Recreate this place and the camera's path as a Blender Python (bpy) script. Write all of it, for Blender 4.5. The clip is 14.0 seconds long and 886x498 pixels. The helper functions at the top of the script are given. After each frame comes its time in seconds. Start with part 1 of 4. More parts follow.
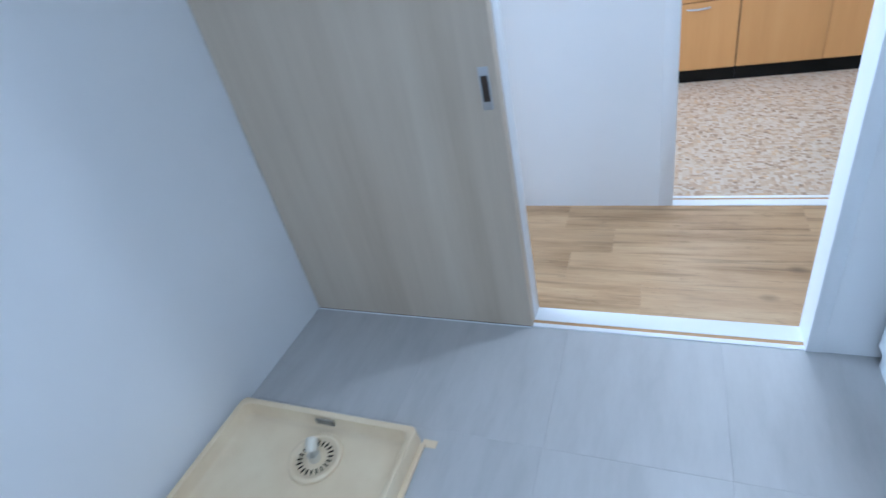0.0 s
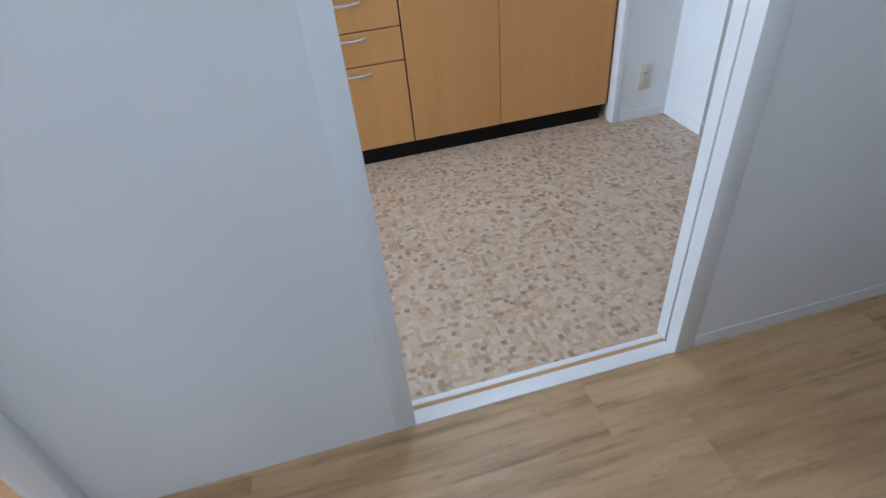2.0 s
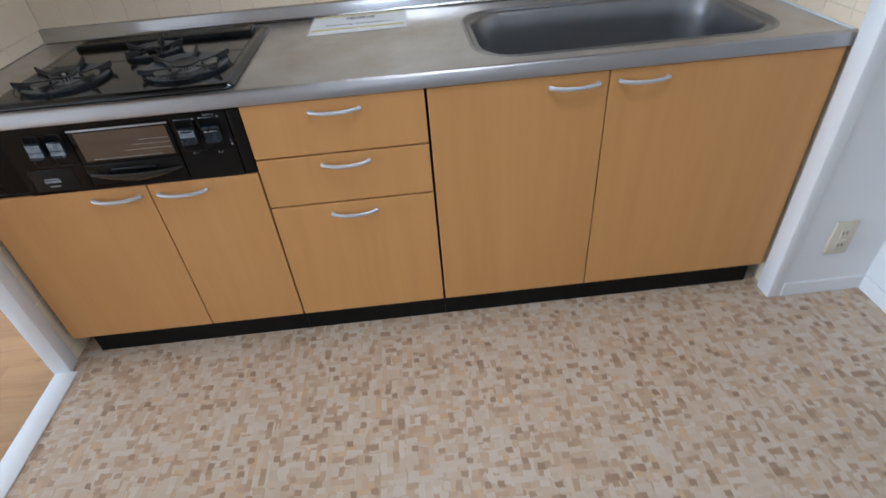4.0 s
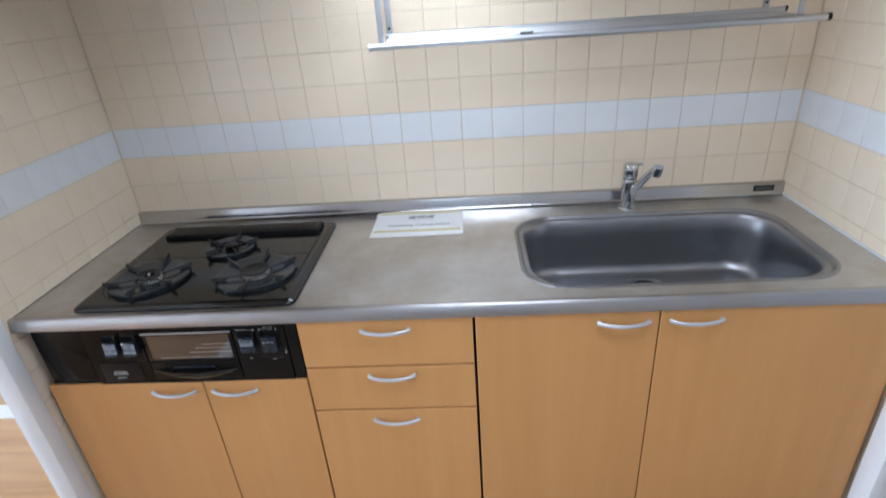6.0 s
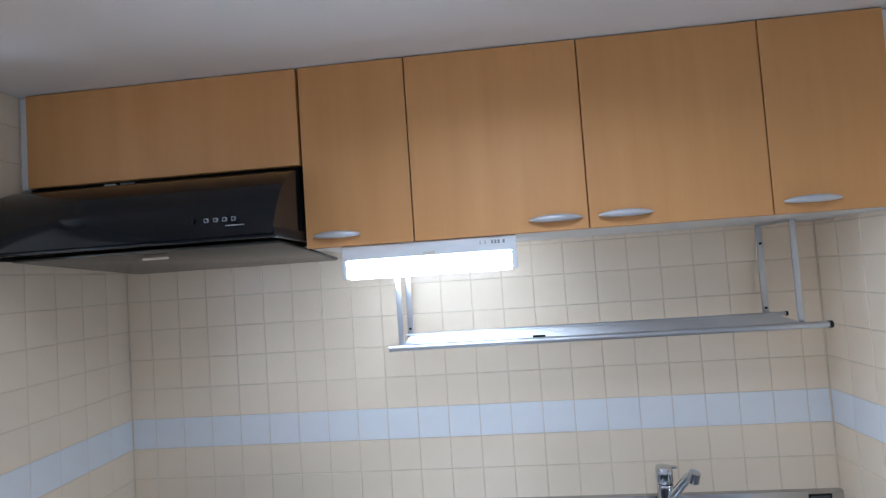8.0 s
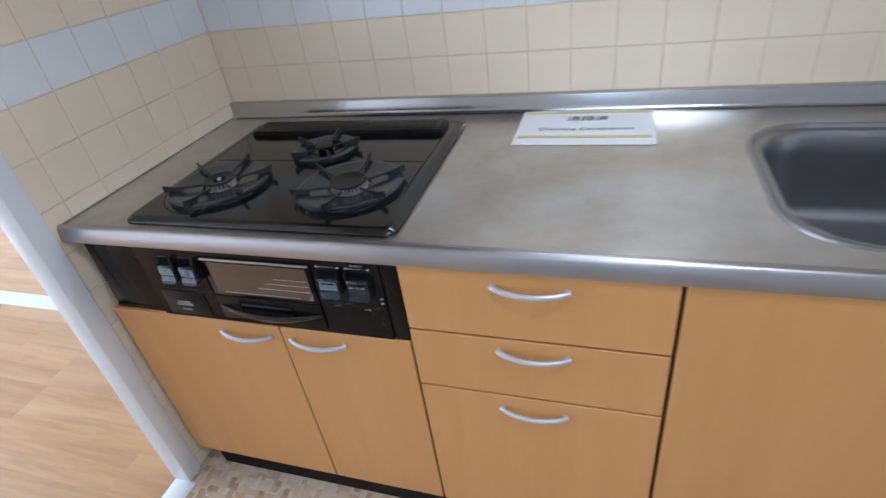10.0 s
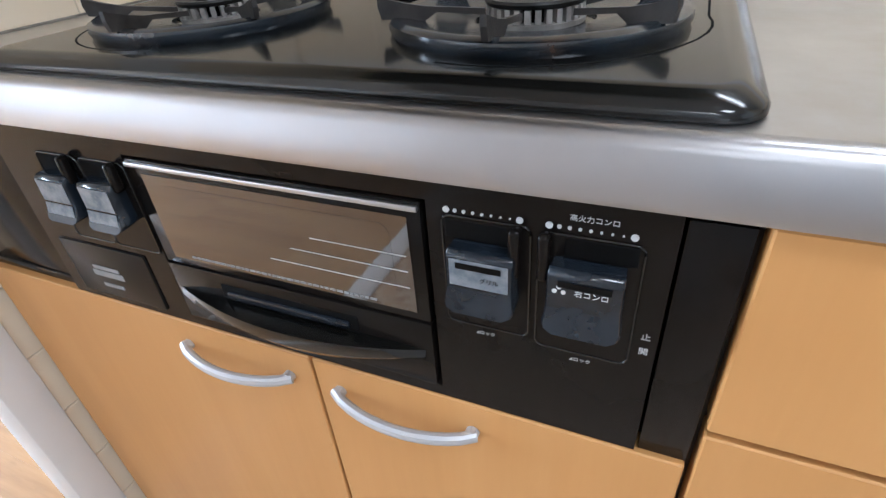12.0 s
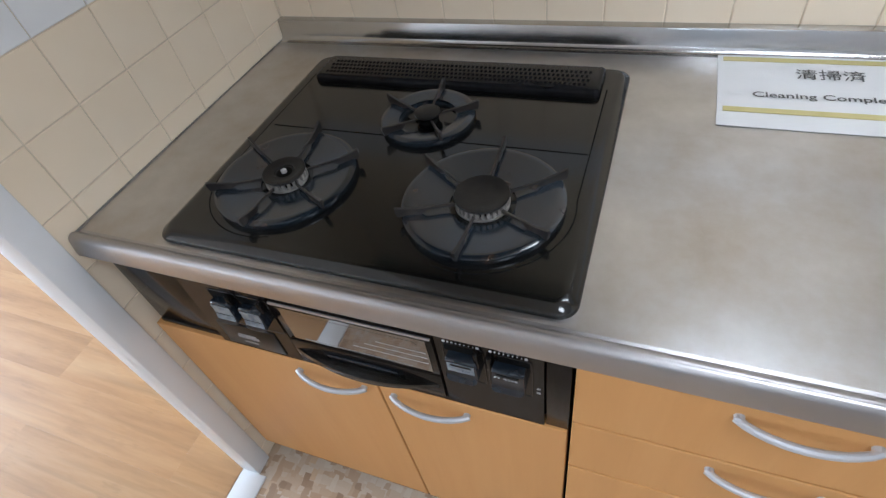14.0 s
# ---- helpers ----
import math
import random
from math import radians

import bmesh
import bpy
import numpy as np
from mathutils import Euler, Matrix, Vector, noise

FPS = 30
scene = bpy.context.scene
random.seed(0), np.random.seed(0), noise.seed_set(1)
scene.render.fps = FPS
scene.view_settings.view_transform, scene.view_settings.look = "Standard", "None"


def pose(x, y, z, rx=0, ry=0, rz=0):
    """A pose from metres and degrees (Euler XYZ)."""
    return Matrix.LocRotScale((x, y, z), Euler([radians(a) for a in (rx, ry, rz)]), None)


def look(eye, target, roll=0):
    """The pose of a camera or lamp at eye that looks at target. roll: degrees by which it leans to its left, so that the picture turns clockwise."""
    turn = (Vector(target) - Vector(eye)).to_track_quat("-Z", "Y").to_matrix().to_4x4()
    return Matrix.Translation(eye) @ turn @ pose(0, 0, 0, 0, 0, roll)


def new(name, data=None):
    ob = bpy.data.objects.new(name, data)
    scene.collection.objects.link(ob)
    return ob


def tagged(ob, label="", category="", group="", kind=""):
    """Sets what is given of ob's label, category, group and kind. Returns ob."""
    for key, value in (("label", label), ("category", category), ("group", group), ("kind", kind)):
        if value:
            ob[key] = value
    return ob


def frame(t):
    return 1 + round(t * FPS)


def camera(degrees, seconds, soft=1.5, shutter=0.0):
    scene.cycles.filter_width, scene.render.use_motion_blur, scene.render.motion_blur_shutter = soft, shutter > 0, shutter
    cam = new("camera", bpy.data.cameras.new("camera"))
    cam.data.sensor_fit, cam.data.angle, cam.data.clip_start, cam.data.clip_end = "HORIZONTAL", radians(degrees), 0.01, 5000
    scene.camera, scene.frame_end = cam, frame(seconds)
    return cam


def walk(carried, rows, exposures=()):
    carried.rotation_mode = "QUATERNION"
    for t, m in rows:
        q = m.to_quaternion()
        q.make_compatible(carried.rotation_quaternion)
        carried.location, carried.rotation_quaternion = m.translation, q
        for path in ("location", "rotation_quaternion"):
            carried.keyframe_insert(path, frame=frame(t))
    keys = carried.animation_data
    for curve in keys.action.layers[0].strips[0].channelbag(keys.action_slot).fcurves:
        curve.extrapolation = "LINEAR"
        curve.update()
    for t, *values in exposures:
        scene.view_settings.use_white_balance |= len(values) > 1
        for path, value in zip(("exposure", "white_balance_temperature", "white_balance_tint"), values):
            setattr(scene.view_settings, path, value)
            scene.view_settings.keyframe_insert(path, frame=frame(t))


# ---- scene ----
cam = camera(80.3, 14.0, soft=1.35, shutter=0.3)
PATH = [
    (0, (0.815, -4.314, 1.291), (0.048, -2.822, 0.202), -13.7),
    (0.5, (0.798, -3.929, 1.276), (0.362, -2.422, 0.035), -12.2),
    (1, (0.8, -3.638, 1.294), (0.652, -2.08, 0.048), -9.1),
    (1.5, (0.743, -3.326, 1.226), (0.908, -1.704, 0.067), -6.7),
    (2, (0.813, -3.021, 1.229), (1.119, -1.46, 0.017), -6.2),
    (2.5, (0.907, -2.697, 1.241), (1.253, -1.189, -0.027), -6.4),
    (3, (1.011, -2.368, 1.164), (1.375, -0.861, -0.099), -6.0),
    (3.5, (1.108, -2.044, 1.19), (1.344, -0.537, -0.104), -5.7),
    (3.7, (1.153, -1.952, 1.209), (1.295, -0.413, -0.06), -5.2),
    (5.8, (1.209, -1.728, 1.486), (1.086, 0.01, 0.503), -4.4),
    (6, (1.216, -1.725, 1.5), (1.086, 0.064, 0.615), -4.3),
    (6.5, (1.224, -1.722, 1.553), (1.103, 0.219, 1.087), -3.6),
    (7, (1.23, -1.729, 1.569), (1.103, 0.267, 1.536), -3.6),
    (7.5, (1.23, -1.722, 1.584), (1.084, 0.27, 1.688), -3.7),
    (8, (1.249, -1.71, 1.577), (1.076, 0.28, 1.667), -3.9),
    (8.5, (1.281, -1.682, 1.563), (1.058, 0.294, 1.353), -4.7),
    (9, (1.302, -1.631, 1.51), (1.006, 0.209, 0.785), -6.3),
    (11.3, (0.729, -0.887, 0.95), (-0.13, 0.494, -0.213), -9.2),
    (11.5, (0.719, -0.879, 0.919), (-0.087, 0.545, -0.232), -7.5),
    (11.6, (0.715, -0.877, 0.907), (-0.067, 0.567, -0.234), -6.6),
    (12, (0.703, -0.876, 0.906), (-0.009, 0.619, -0.216), -4.6),
    (12.5, (0.705, -0.878, 0.974), (0.027, 0.617, -0.169), -4.4),
    (12.7, (0.709, -0.887, 1.057), (0.037, 0.582, -0.123), -5.2),
    (13, (0.727, -0.898, 1.18), (0.059, 0.493, -0.092), -7.2),
    (13.5, (0.761, -0.93, 1.274), (0.101, 0.341, -0.123), -10.2),
    (14, (0.783, -0.945, 1.292), (0.134, 0.267, -0.161), -11.7),
]
EXPOSURES = [
    (0.0, 0.18, 4700, 6.0), (0.5, -0.06, 5080, -4.0), (1.0, -0.28, 5150, 3.0), (1.5, -0.46, 5050, 6.0), (2.0, -0.56, 5150, 7.0), (2.5, -0.64, 5330, 8.0), (3.5, -0.5, 5330, 8.0),
    (6.0, -0.08, 5200, 9.0), (7.5, -0.25, 5060, 9.0), (8.2, -0.27, 4920, 9.0), (9.0, -0.30, 4930, 9.0), (11.5, 0.32, 5420, 9.0), (12.5, 0.37, 5330, 9.0), (14.0, -0.06, 5420, 9.0),
]
walk(cam, [(t, look(eye, target, roll)) for t, eye, target, roll in PATH], EXPOSURES)

# ---- light and exposure ----
world = bpy.data.worlds.new("sky")
scene.world = world
world.use_nodes = True
wn = world.node_tree
sky = wn.nodes.new("ShaderNodeTexSky")
sky.sky_type, sky.sun_disc = "NISHITA", False
sky.sun_elevation, sky.sun_rotation = radians(40), radians(200)
wn.links.new(sky.outputs[0], wn.nodes["Background"].inputs[0])
wn.nodes["Background"].inputs[1].default_value = 0.1


def area_lamp(name, m, sx, sy, watts, colour, spread=180):
    data = bpy.data.lights.new(name, "AREA")
    data.shape, data.size, data.size_y, data.energy, data.color = "RECTANGLE", sx, sy, watts, colour
    data.spread = radians(spread)
    ob = new(name, data)
    ob.matrix_world = m
    return ob


# daylight through the living room's balcony window, far on the -x side
area_lamp("window_light", look((-6.12, -1.35, 1.25), (0.0, -1.35, 1.15)), 2.4, 1.9, 430, (0.88, 0.95, 1.0))
# kitchen ceiling lamp, placed from its shadows; hall and washroom lamps are added fill
area_lamp("hall_ceiling_light", look((1.15, -2.5, 2.27), (1.15, -2.5, 0)), 0.16, 0.16, 11.5, (1.0, 0.97, 0.92))
area_lamp("kitchen_ceiling_light", look((1.35, -1.22, 2.115), (1.35, -1.22, 0)), 0.42, 0.42, 9.0, (1.0, 0.97, 0.93), 160)
area_lamp("washroom_ceiling_light", look((0.9, -4.85, 2.27), (0.9, -4.85, 0)), 0.4, 0.4, 17.0, (0.93, 0.97, 1.0))


def box(bm, x0, x1, y0, y1, z0, z1, bevel=0.0, seg=2):
    """Adds a box, with rounded edges, to bm."""
    m = Matrix.LocRotScale(((x0 + x1) / 2, (y0 + y1) / 2, (z0 + z1) / 2), None, (abs(x1 - x0), abs(y1 - y0), abs(z1 - z0)))
    made = bmesh.ops.create_cube(bm, size=1.0, matrix=m)
    if bevel > 0:
        edges = list({e for v in made["verts"] for e in v.link_edges})
        bmesh.ops.bevel(bm, geom=edges, offset=bevel, segments=seg, profile=0.5, affect="EDGES", clamp_overlap=True)
    return bm


def boxes(*rows, bevel=0.0, seg=2):
    bm = bmesh.new()
    for r in rows:
        box(bm, *r, bevel=bevel, seg=seg)
    return bm


def rod(bm, a, b, r, n=12, r2=None):
    """Adds a round bar from a to b."""
    a, b = Vector(a), Vector(b)
    q = (b - a).to_track_quat("Z", "Y")
    m = Matrix.LocRotScale((a + b) / 2, q, None)
    bmesh.ops.create_cone(bm, cap_ends=True, segments=n, radius1=r, radius2=r if r2 is None else r2, depth=(b - a).length, matrix=m)
    return bm


def lathe(bm, centre, profile, n=32):
    """Adds a turned shape: profile is a run of (radius, height) above centre."""
    c = Vector(centre)
    rings = []
    for r, z in profile:
        rings.append([bm.verts.new(c + Vector((r * math.cos(2 * math.pi * k / n), r * math.sin(2 * math.pi * k / n), z))) for k in range(n)])
    for a, b in zip(rings, rings[1:]):
        for k in range(n):
            bm.faces.new((a[k], a[(k + 1) % n], b[(k + 1) % n], b[k]))
    return bm


def sweep(bm, points, r, n=10, flat=1.0):
    """Adds a bent bar along points."""
    pts = [Vector(p) for p in points]
    rings = []
    for i, p in enumerate(pts):
        d = (pts[min(i + 1, len(pts) - 1)] - pts[max(i - 1, 0)]).normalized()
        up = Vector((0, 0, 1)) if abs(d.z) < 0.9 else Vector((0, 1, 0))
        u = d.cross(up).normalized()
        w = u.cross(d).normalized()
        rad = r[i] if isinstance(r, list) else r
        rings.append([bm.verts.new(p + rad * (math.cos(2 * math.pi * k / n) * u + flat * math.sin(2 * math.pi * k / n) * w)) for k in range(n)])
    for a, b in zip(rings, rings[1:]):
        for k in range(n):
            bm.faces.new((a[k], a[(k + 1) % n], b[(k + 1) % n], b[k]))
    bm.faces.new(rings[0][::-1])
    bm.faces.new(rings[-1])
    return bm


def round_rect(x0, x1, y0, y1, r, n=8):
    """The outline of a rectangle with rounded corners, anticlockwise."""
    out = []
    for cx, cy, a in ((x1 - r, y1 - r, 0), (x0 + r, y1 - r, 90), (x0 + r, y0 + r, 180), (x1 - r, y0 + r, 270)):
        for k in range(n + 1):
            t = radians(a + 90 * k / n)
            out.append((cx + r * math.cos(t), cy + r * math.sin(t)))
    return out


def slab(bm, outline, z0, z1, inset=0.0, drop=0.0):
    """Adds a plate of that outline; its upper rim may be drawn in and lowered to a soft edge."""
    n = len(outline)
    cx, cy = sum(p[0] for p in outline) / n, sum(p[1] for p in outline) / n
    levels = [(z0, 0.0), (z1 - drop, 0.0), (z1 - 0.3 * drop, 0.3 * inset), (z1, inset)] if drop else [(z0, 0.0), (z1, 0.0)]
    rings = []
    for z, d in levels:
        ring = []
        for x, y in outline:
            v = Vector((x - cx, y - cy))
            sx = 1 - d / max(abs(p[0] - cx) for p in outline)
            sy = 1 - d / max(abs(p[1] - cy) for p in outline)
            ring.append(bm.verts.new((cx + v.x * sx, cy + v.y * sy, z)))
        rings.append(ring)
    for a, b in zip(rings, rings[1:]):
        for k in range(n):
            bm.faces.new((a[k], a[(k + 1) % n], b[(k + 1) % n], b[k]))
    bm.faces.new(rings[0][::-1])
    bm.faces.new(rings[-1])
    return bm


def finish(name, bm, material, smooth=30):
    bmesh.ops.recalc_face_normals(bm, faces=bm.faces)
    me = bpy.data.meshes.new(name)
    bm.to_mesh(me)
    bm.free()
    if smooth:
        me.shade_smooth()
        me.set_sharp_from_angle(angle=radians(smooth))
    me.materials.append(material)
    return me


def root_of(ob):
    at = Vector(ob.location)
    while ob.parent:
        ob = ob.parent
        at += ob.location
    return at


def thing(name, base, label, category, group="", kind=""):
    ob = new(name)
    ob.empty_display_size = 0.1
    ob.location = base
    return tagged(ob, label, category, group, kind)


def part(name, bm, material, parent, label="", smooth=30):
    """Links bm, drawn in world places, as one mesh under parent."""
    me = finish(name, bm, material, smooth)
    me.transform(Matrix.Translation(-root_of(parent)))
    ob = new(name, me)
    ob.parent = parent
    return tagged(ob, label)


def solid(name, bm, material, label, category, group="", kind="", smooth=30):
    """Links bm as a thing of one mesh, its origin at the middle of its foot."""
    me = finish(name, bm, material, smooth)
    lo = [min(v.co[i] for v in me.vertices) for i in range(3)]
    hi = [max(v.co[i] for v in me.vertices) for i in range(3)]
    at = Vector(((lo[0] + hi[0]) / 2, (lo[1] + hi[1]) / 2, lo[2]))
    me.transform(Matrix.Translation(-at))
    ob = new(name, me)
    ob.location = at
    return tagged(ob, label, category, group, kind)

# ---- materials ----
def mat(name, colour=(0.8, 0.8, 0.8), rough=0.5, metal=0.0, spec=0.5):
    m = bpy.data.materials.new(name)
    m.use_nodes = True
    b = m.node_tree.nodes["Principled BSDF"]
    b.inputs["Base Color"].default_value = (*colour, 1)
    b.inputs["Roughness"].default_value = rough
    b.inputs["Metallic"].default_value = metal
    b.inputs["Specular IOR Level"].default_value = spec
    return m


def node(m, kind, **inputs):
    n = m.node_tree.nodes.new(kind)
    for k, v in inputs.items():
        n.inputs[k.replace("_", " ")].default_value = v
    return n


def link(m, a, b):
    m.node_tree.links.new(a, b)


def coords(m, scale=(1, 1, 1), spin=(0, 0, 0), random_shift=False):
    """World-size texture coordinates; with random_shift each object gets its own stretch."""
    tc = m.node_tree.nodes.new("ShaderNodeTexCoord")
    mp = m.node_tree.nodes.new("ShaderNodeMapping")
    mp.inputs["Scale"].default_value = scale
    mp.inputs["Rotation"].default_value = spin
    link(m, tc.outputs["Object"], mp.inputs["Vector"])
    if random_shift:
        oi = m.node_tree.nodes.new("ShaderNodeObjectInfo")
        mu = m.node_tree.nodes.new("ShaderNodeVectorMath")
        mu.operation = "SCALE"
        mu.inputs[0].default_value = (37.0, 23.0, 11.0)
        link(m, oi.outputs["Random"], mu.inputs["Scale"])
        link(m, mu.outputs[0], mp.inputs["Location"])
    return mp.outputs[0]


def ramp(m, value, stops):
    r = m.node_tree.nodes.new("ShaderNodeValToRGB")
    e = r.color_ramp.elements
    while len(e) < len(stops):
        e.new(0.5)
    for k, (p, c) in enumerate(stops):
        e[k].position, e[k].color = p, (*c, 1)
    link(m, value, r.inputs[0])
    return r.outputs[0]


def noise_at(m, vec, scale, detail=4.0, rough=0.55):
    n = node(m, "ShaderNodeTexNoise", Scale=scale, Detail=detail, Roughness=rough)
    link(m, vec, n.inputs["Vector"])
    return n.outputs["Fac"]


def bsdf(m):
    return m.node_tree.nodes["Principled BSDF"]


def bump(m, height, strength=0.2, distance=0.002):
    b = node(m, "ShaderNodeBump", Strength=strength, Distance=distance)
    link(m, height, b.inputs["Height"])
    link(m, b.outputs[0], bsdf(m).inputs["Normal"])


def mixed(m, fac, a, b, mode="MIX"):
    x = m.node_tree.nodes.new("ShaderNodeMix")
    x.data_type, x.blend_type = "RGBA", mode
    for sock, v in ((x.inputs[0], fac), (x.inputs[6], a), (x.inputs[7], b)):
        if isinstance(v, (int, float)):
            sock.default_value = v
        elif isinstance(v, tuple):
            sock.default_value = (*v, 1)
        else:
            link(m, v, sock)
    return x.outputs[2]


def scaled(m, value, lo, hi):
    r = node(m, "ShaderNodeMapRange")
    r.inputs["To Min"].default_value, r.inputs["To Max"].default_value = lo, hi
    link(m, value, r.inputs["Value"])
    return r.outputs[0]


def mottled(name, a, b, scale, rough=(0.4, 0.6), metal=0.0, spec=0.5, fine=400.0, relief=0.15, depth=0.001):
    """A plain surface with broad blotches, a fine grain and uneven gloss."""
    m = mat(name, a, rough[0], metal, spec)
    v = coords(m)
    big, small = noise_at(m, v, scale), noise_at(m, v, fine, 3.0)
    link(m, ramp(m, big, [(0.3, a), (0.7, b)]), bsdf(m).inputs["Base Color"])
    link(m, scaled(m, noise_at(m, v, scale * 3), *rough), bsdf(m).inputs["Roughness"])
    bump(m, small, relief, depth)
    return m


def wood(name, dark, mid, light, along="z", stretch=14.0, scale=9.0, rough=(0.3, 0.45), knots=0.0, random_shift=True, relief=0.08, vary=0.12, streaks=0.0):
    """Wood grain that runs along one axis, different on every board."""
    m = mat(name, mid, rough[0])
    sc = {"x": (1 / stretch, 1, 1), "y": (1, 1 / stretch, 1), "z": (1, 1, 1 / stretch)}[along]
    v = coords(m, sc, random_shift=random_shift)
    warp = noise_at(m, v, scale * 0.6, 3.0)
    g1 = noise_at(m, v, scale, 6.0, 0.65)
    g2 = noise_at(m, v, scale * 9, 4.0, 0.6)
    col = ramp(m, g1, [(0.30, dark), (0.5, mid), (0.72, light)])
    col = mixed(m, scaled(m, g2, 0.0, 0.35), col, dark)
    if streaks:
        g3 = noise_at(m, coords(m, tuple(c if c == 1 else c * 0.45 for c in sc), random_shift=random_shift), scale * 2.6, 3.0, 0.5)
        col = mixed(m, ramp(m, g3, [(0.54, (0, 0, 0)), (0.72, (streaks,) * 3)]), col, tuple(c * 0.55 for c in dark))
        g5 = noise_at(m, coords(m, tuple(c if c == 1 else c * 2.2 for c in sc), random_shift=random_shift), scale * 3.2, 6.0, 0.7)
        col = mixed(m, ramp(m, g5, [(0.56, (0, 0, 0)), (0.70, (streaks * 0.8,) * 3)]), col, tuple(c * 0.6 for c in dark))
        g4 = noise_at(m, coords(m, tuple(c if c == 1 else c * 1.6 for c in sc), random_shift=random_shift), scale * 0.45, 2.0)
        col = mixed(m, ramp(m, g4, [(0.45, (0, 0, 0)), (0.75, (0.55,) * 3)]), col, light)
    oi = m.node_tree.nodes.new("ShaderNodeObjectInfo")
    hsv = node(m, "ShaderNodeHueSaturation")
    link(m, scaled(m, oi.outputs["Random"], 1 - vary, 1 + vary), hsv.inputs["Value"])
    link(m, col, hsv.inputs["Color"])
    col = hsv.outputs[0]
    if knots:
        kv = node(m, "ShaderNodeTexVoronoi", Scale=2.2)
        link(m, coords(m, (1.0, 1.6, 1.0) if along == "x" else (1.6, 1.0, 1.0), random_shift=True), kv.inputs["Vector"])
        col = mixed(m, ramp(m, kv.outputs["Distance"], [(0.02, (knots,) * 3), (0.09, (0, 0, 0))]), col, tuple(c * 0.35 for c in dark))
    link(m, col, bsdf(m).inputs["Base Color"])
    link(m, scaled(m, warp, *rough), bsdf(m).inputs["Roughness"])
    bump(m, g2, relief, 0.0006)
    return m


def vinyl_mosaic(name):
    """Sheet vinyl printed with small tan, brown and cream chips laid both ways."""
    m = mat(name, (0.5, 0.38, 0.26), 0.35)
    v = coords(m)
    wob = node(m, "ShaderNodeTexNoise", Scale=38.0, Detail=2.0)
    link(m, v, wob.inputs["Vector"])
    sub = m.node_tree.nodes.new("ShaderNodeVectorMath")
    sub.operation = "MULTIPLY_ADD"
    sub.inputs[1].default_value = (0.010, 0.010, 0.0)
    link(m, wob.outputs["Color"], sub.inputs[0])
    link(m, v, sub.inputs[2])

    def placed(turn, shift):
        mp = m.node_tree.nodes.new("ShaderNodeMapping")
        mp.inputs["Rotation"].default_value = (0, 0, radians(turn))
        mp.inputs["Location"].default_value = (shift, shift * 0.7, 0)
        link(m, sub.outputs[0], mp.inputs["Vector"])
        return mp.outputs[0]

    def chips(turn, wide, high, shift):
        b = node(m, "ShaderNodeTexBrick", Scale=1.0)
        b.inputs["Color1"].default_value, b.inputs["Color2"].default_value = (0, 0, 0, 1), (1, 1, 1, 1)
        b.inputs["Mortar Size"].default_value = 0.0
        b.inputs["Brick Width"].default_value, b.inputs["Row Height"].default_value = wide, high
        b.offset, b.offset_frequency, b.squash, b.squash_frequency = 0.37, 2, 0.7, 3
        link(m, placed(turn, shift), b.inputs["Vector"])
        return b.outputs["Color"]

    def cells(scale, shift):
        vo = node(m, "ShaderNodeTexVoronoi", Scale=scale, Randomness=0.35)
        vo.distance = "CHEBYCHEV"
        link(m, placed(0, shift), vo.inputs["Vector"])
        sep = m.node_tree.nodes.new("ShaderNodeSeparateColor")
        link(m, vo.outputs["Color"], sep.inputs[0])
        return sep.outputs

    def above(value, at):
        pick = node(m, "ShaderNodeMath")
        pick.operation = "GREATER_THAN"
        pick.inputs[1].default_value = at
        link(m, value, pick.inputs[0])
        return pick.outputs[0]

    stops = [(0.0, (0.38, 0.255, 0.16)), (0.08, (0.44, 0.305, 0.195)), (0.20, (0.49, 0.355, 0.235)), (0.36, (0.525, 0.405, 0.29)),
             (0.55, (0.545, 0.445, 0.335)), (0.75, (0.575, 0.485, 0.385)), (0.90, (0.60, 0.525, 0.425)), (0.96, (0.56, 0.39, 0.235)), (1.0, (0.54, 0.36, 0.205))]
    a, b = ramp(m, chips(0, 0.032, 0.0155, 3.0), stops), ramp(m, chips(90, 0.032, 0.0155, 5.0), stops)
    coarse, small = cells(31.0, 1.3), cells(58.0, 2.1)
    col = mixed(m, above(coarse[1], 0.5), a, b)
    col = mixed(m, above(small[0], 0.90), col, ramp(m, small[1], [(0.0, (0.27, 0.175, 0.105)), (0.5, (0.35, 0.235, 0.15)), (1.0, (0.42, 0.30, 0.20))]))
    col = mixed(m, scaled(m, noise_at(m, v, 160, 3), 0.05, 0.25), col, (0.41, 0.305, 0.21))
    link(m, col, bsdf(m).inputs["Base Color"])
    link(m, scaled(m, noise_at(m, v, 7), 0.34, 0.5), bsdf(m).inputs["Roughness"])
    bump(m, noise_at(m, v, 500, 2), 0.08, 0.0005)
    return m


def embossed_steel(name, colour, rough):
    """Steel sheet rolled with a fine grain, with cloudy wiped patches."""
    m = mat(name, colour, rough[0], 1.0)
    v = coords(m)
    cloud = noise_at(m, v, 4.5, 6, 0.65)
    link(m, scaled(m, cloud, *rough), bsdf(m).inputs["Roughness"])
    link(m, ramp(m, noise_at(m, v, 5.5, 6, 0.65), [(0.3, (colour[0] * 0.76, colour[1] * 0.71, colour[2] * 0.64)), (0.52, tuple(c * 0.92 for c in colour)), (0.7, tuple(min(c * 1.08, 1) for c in colour))]), bsdf(m).inputs["Base Color"])
    bump(m, noise_at(m, v, 22, 2.0), 0.05, 0.001)
    return m


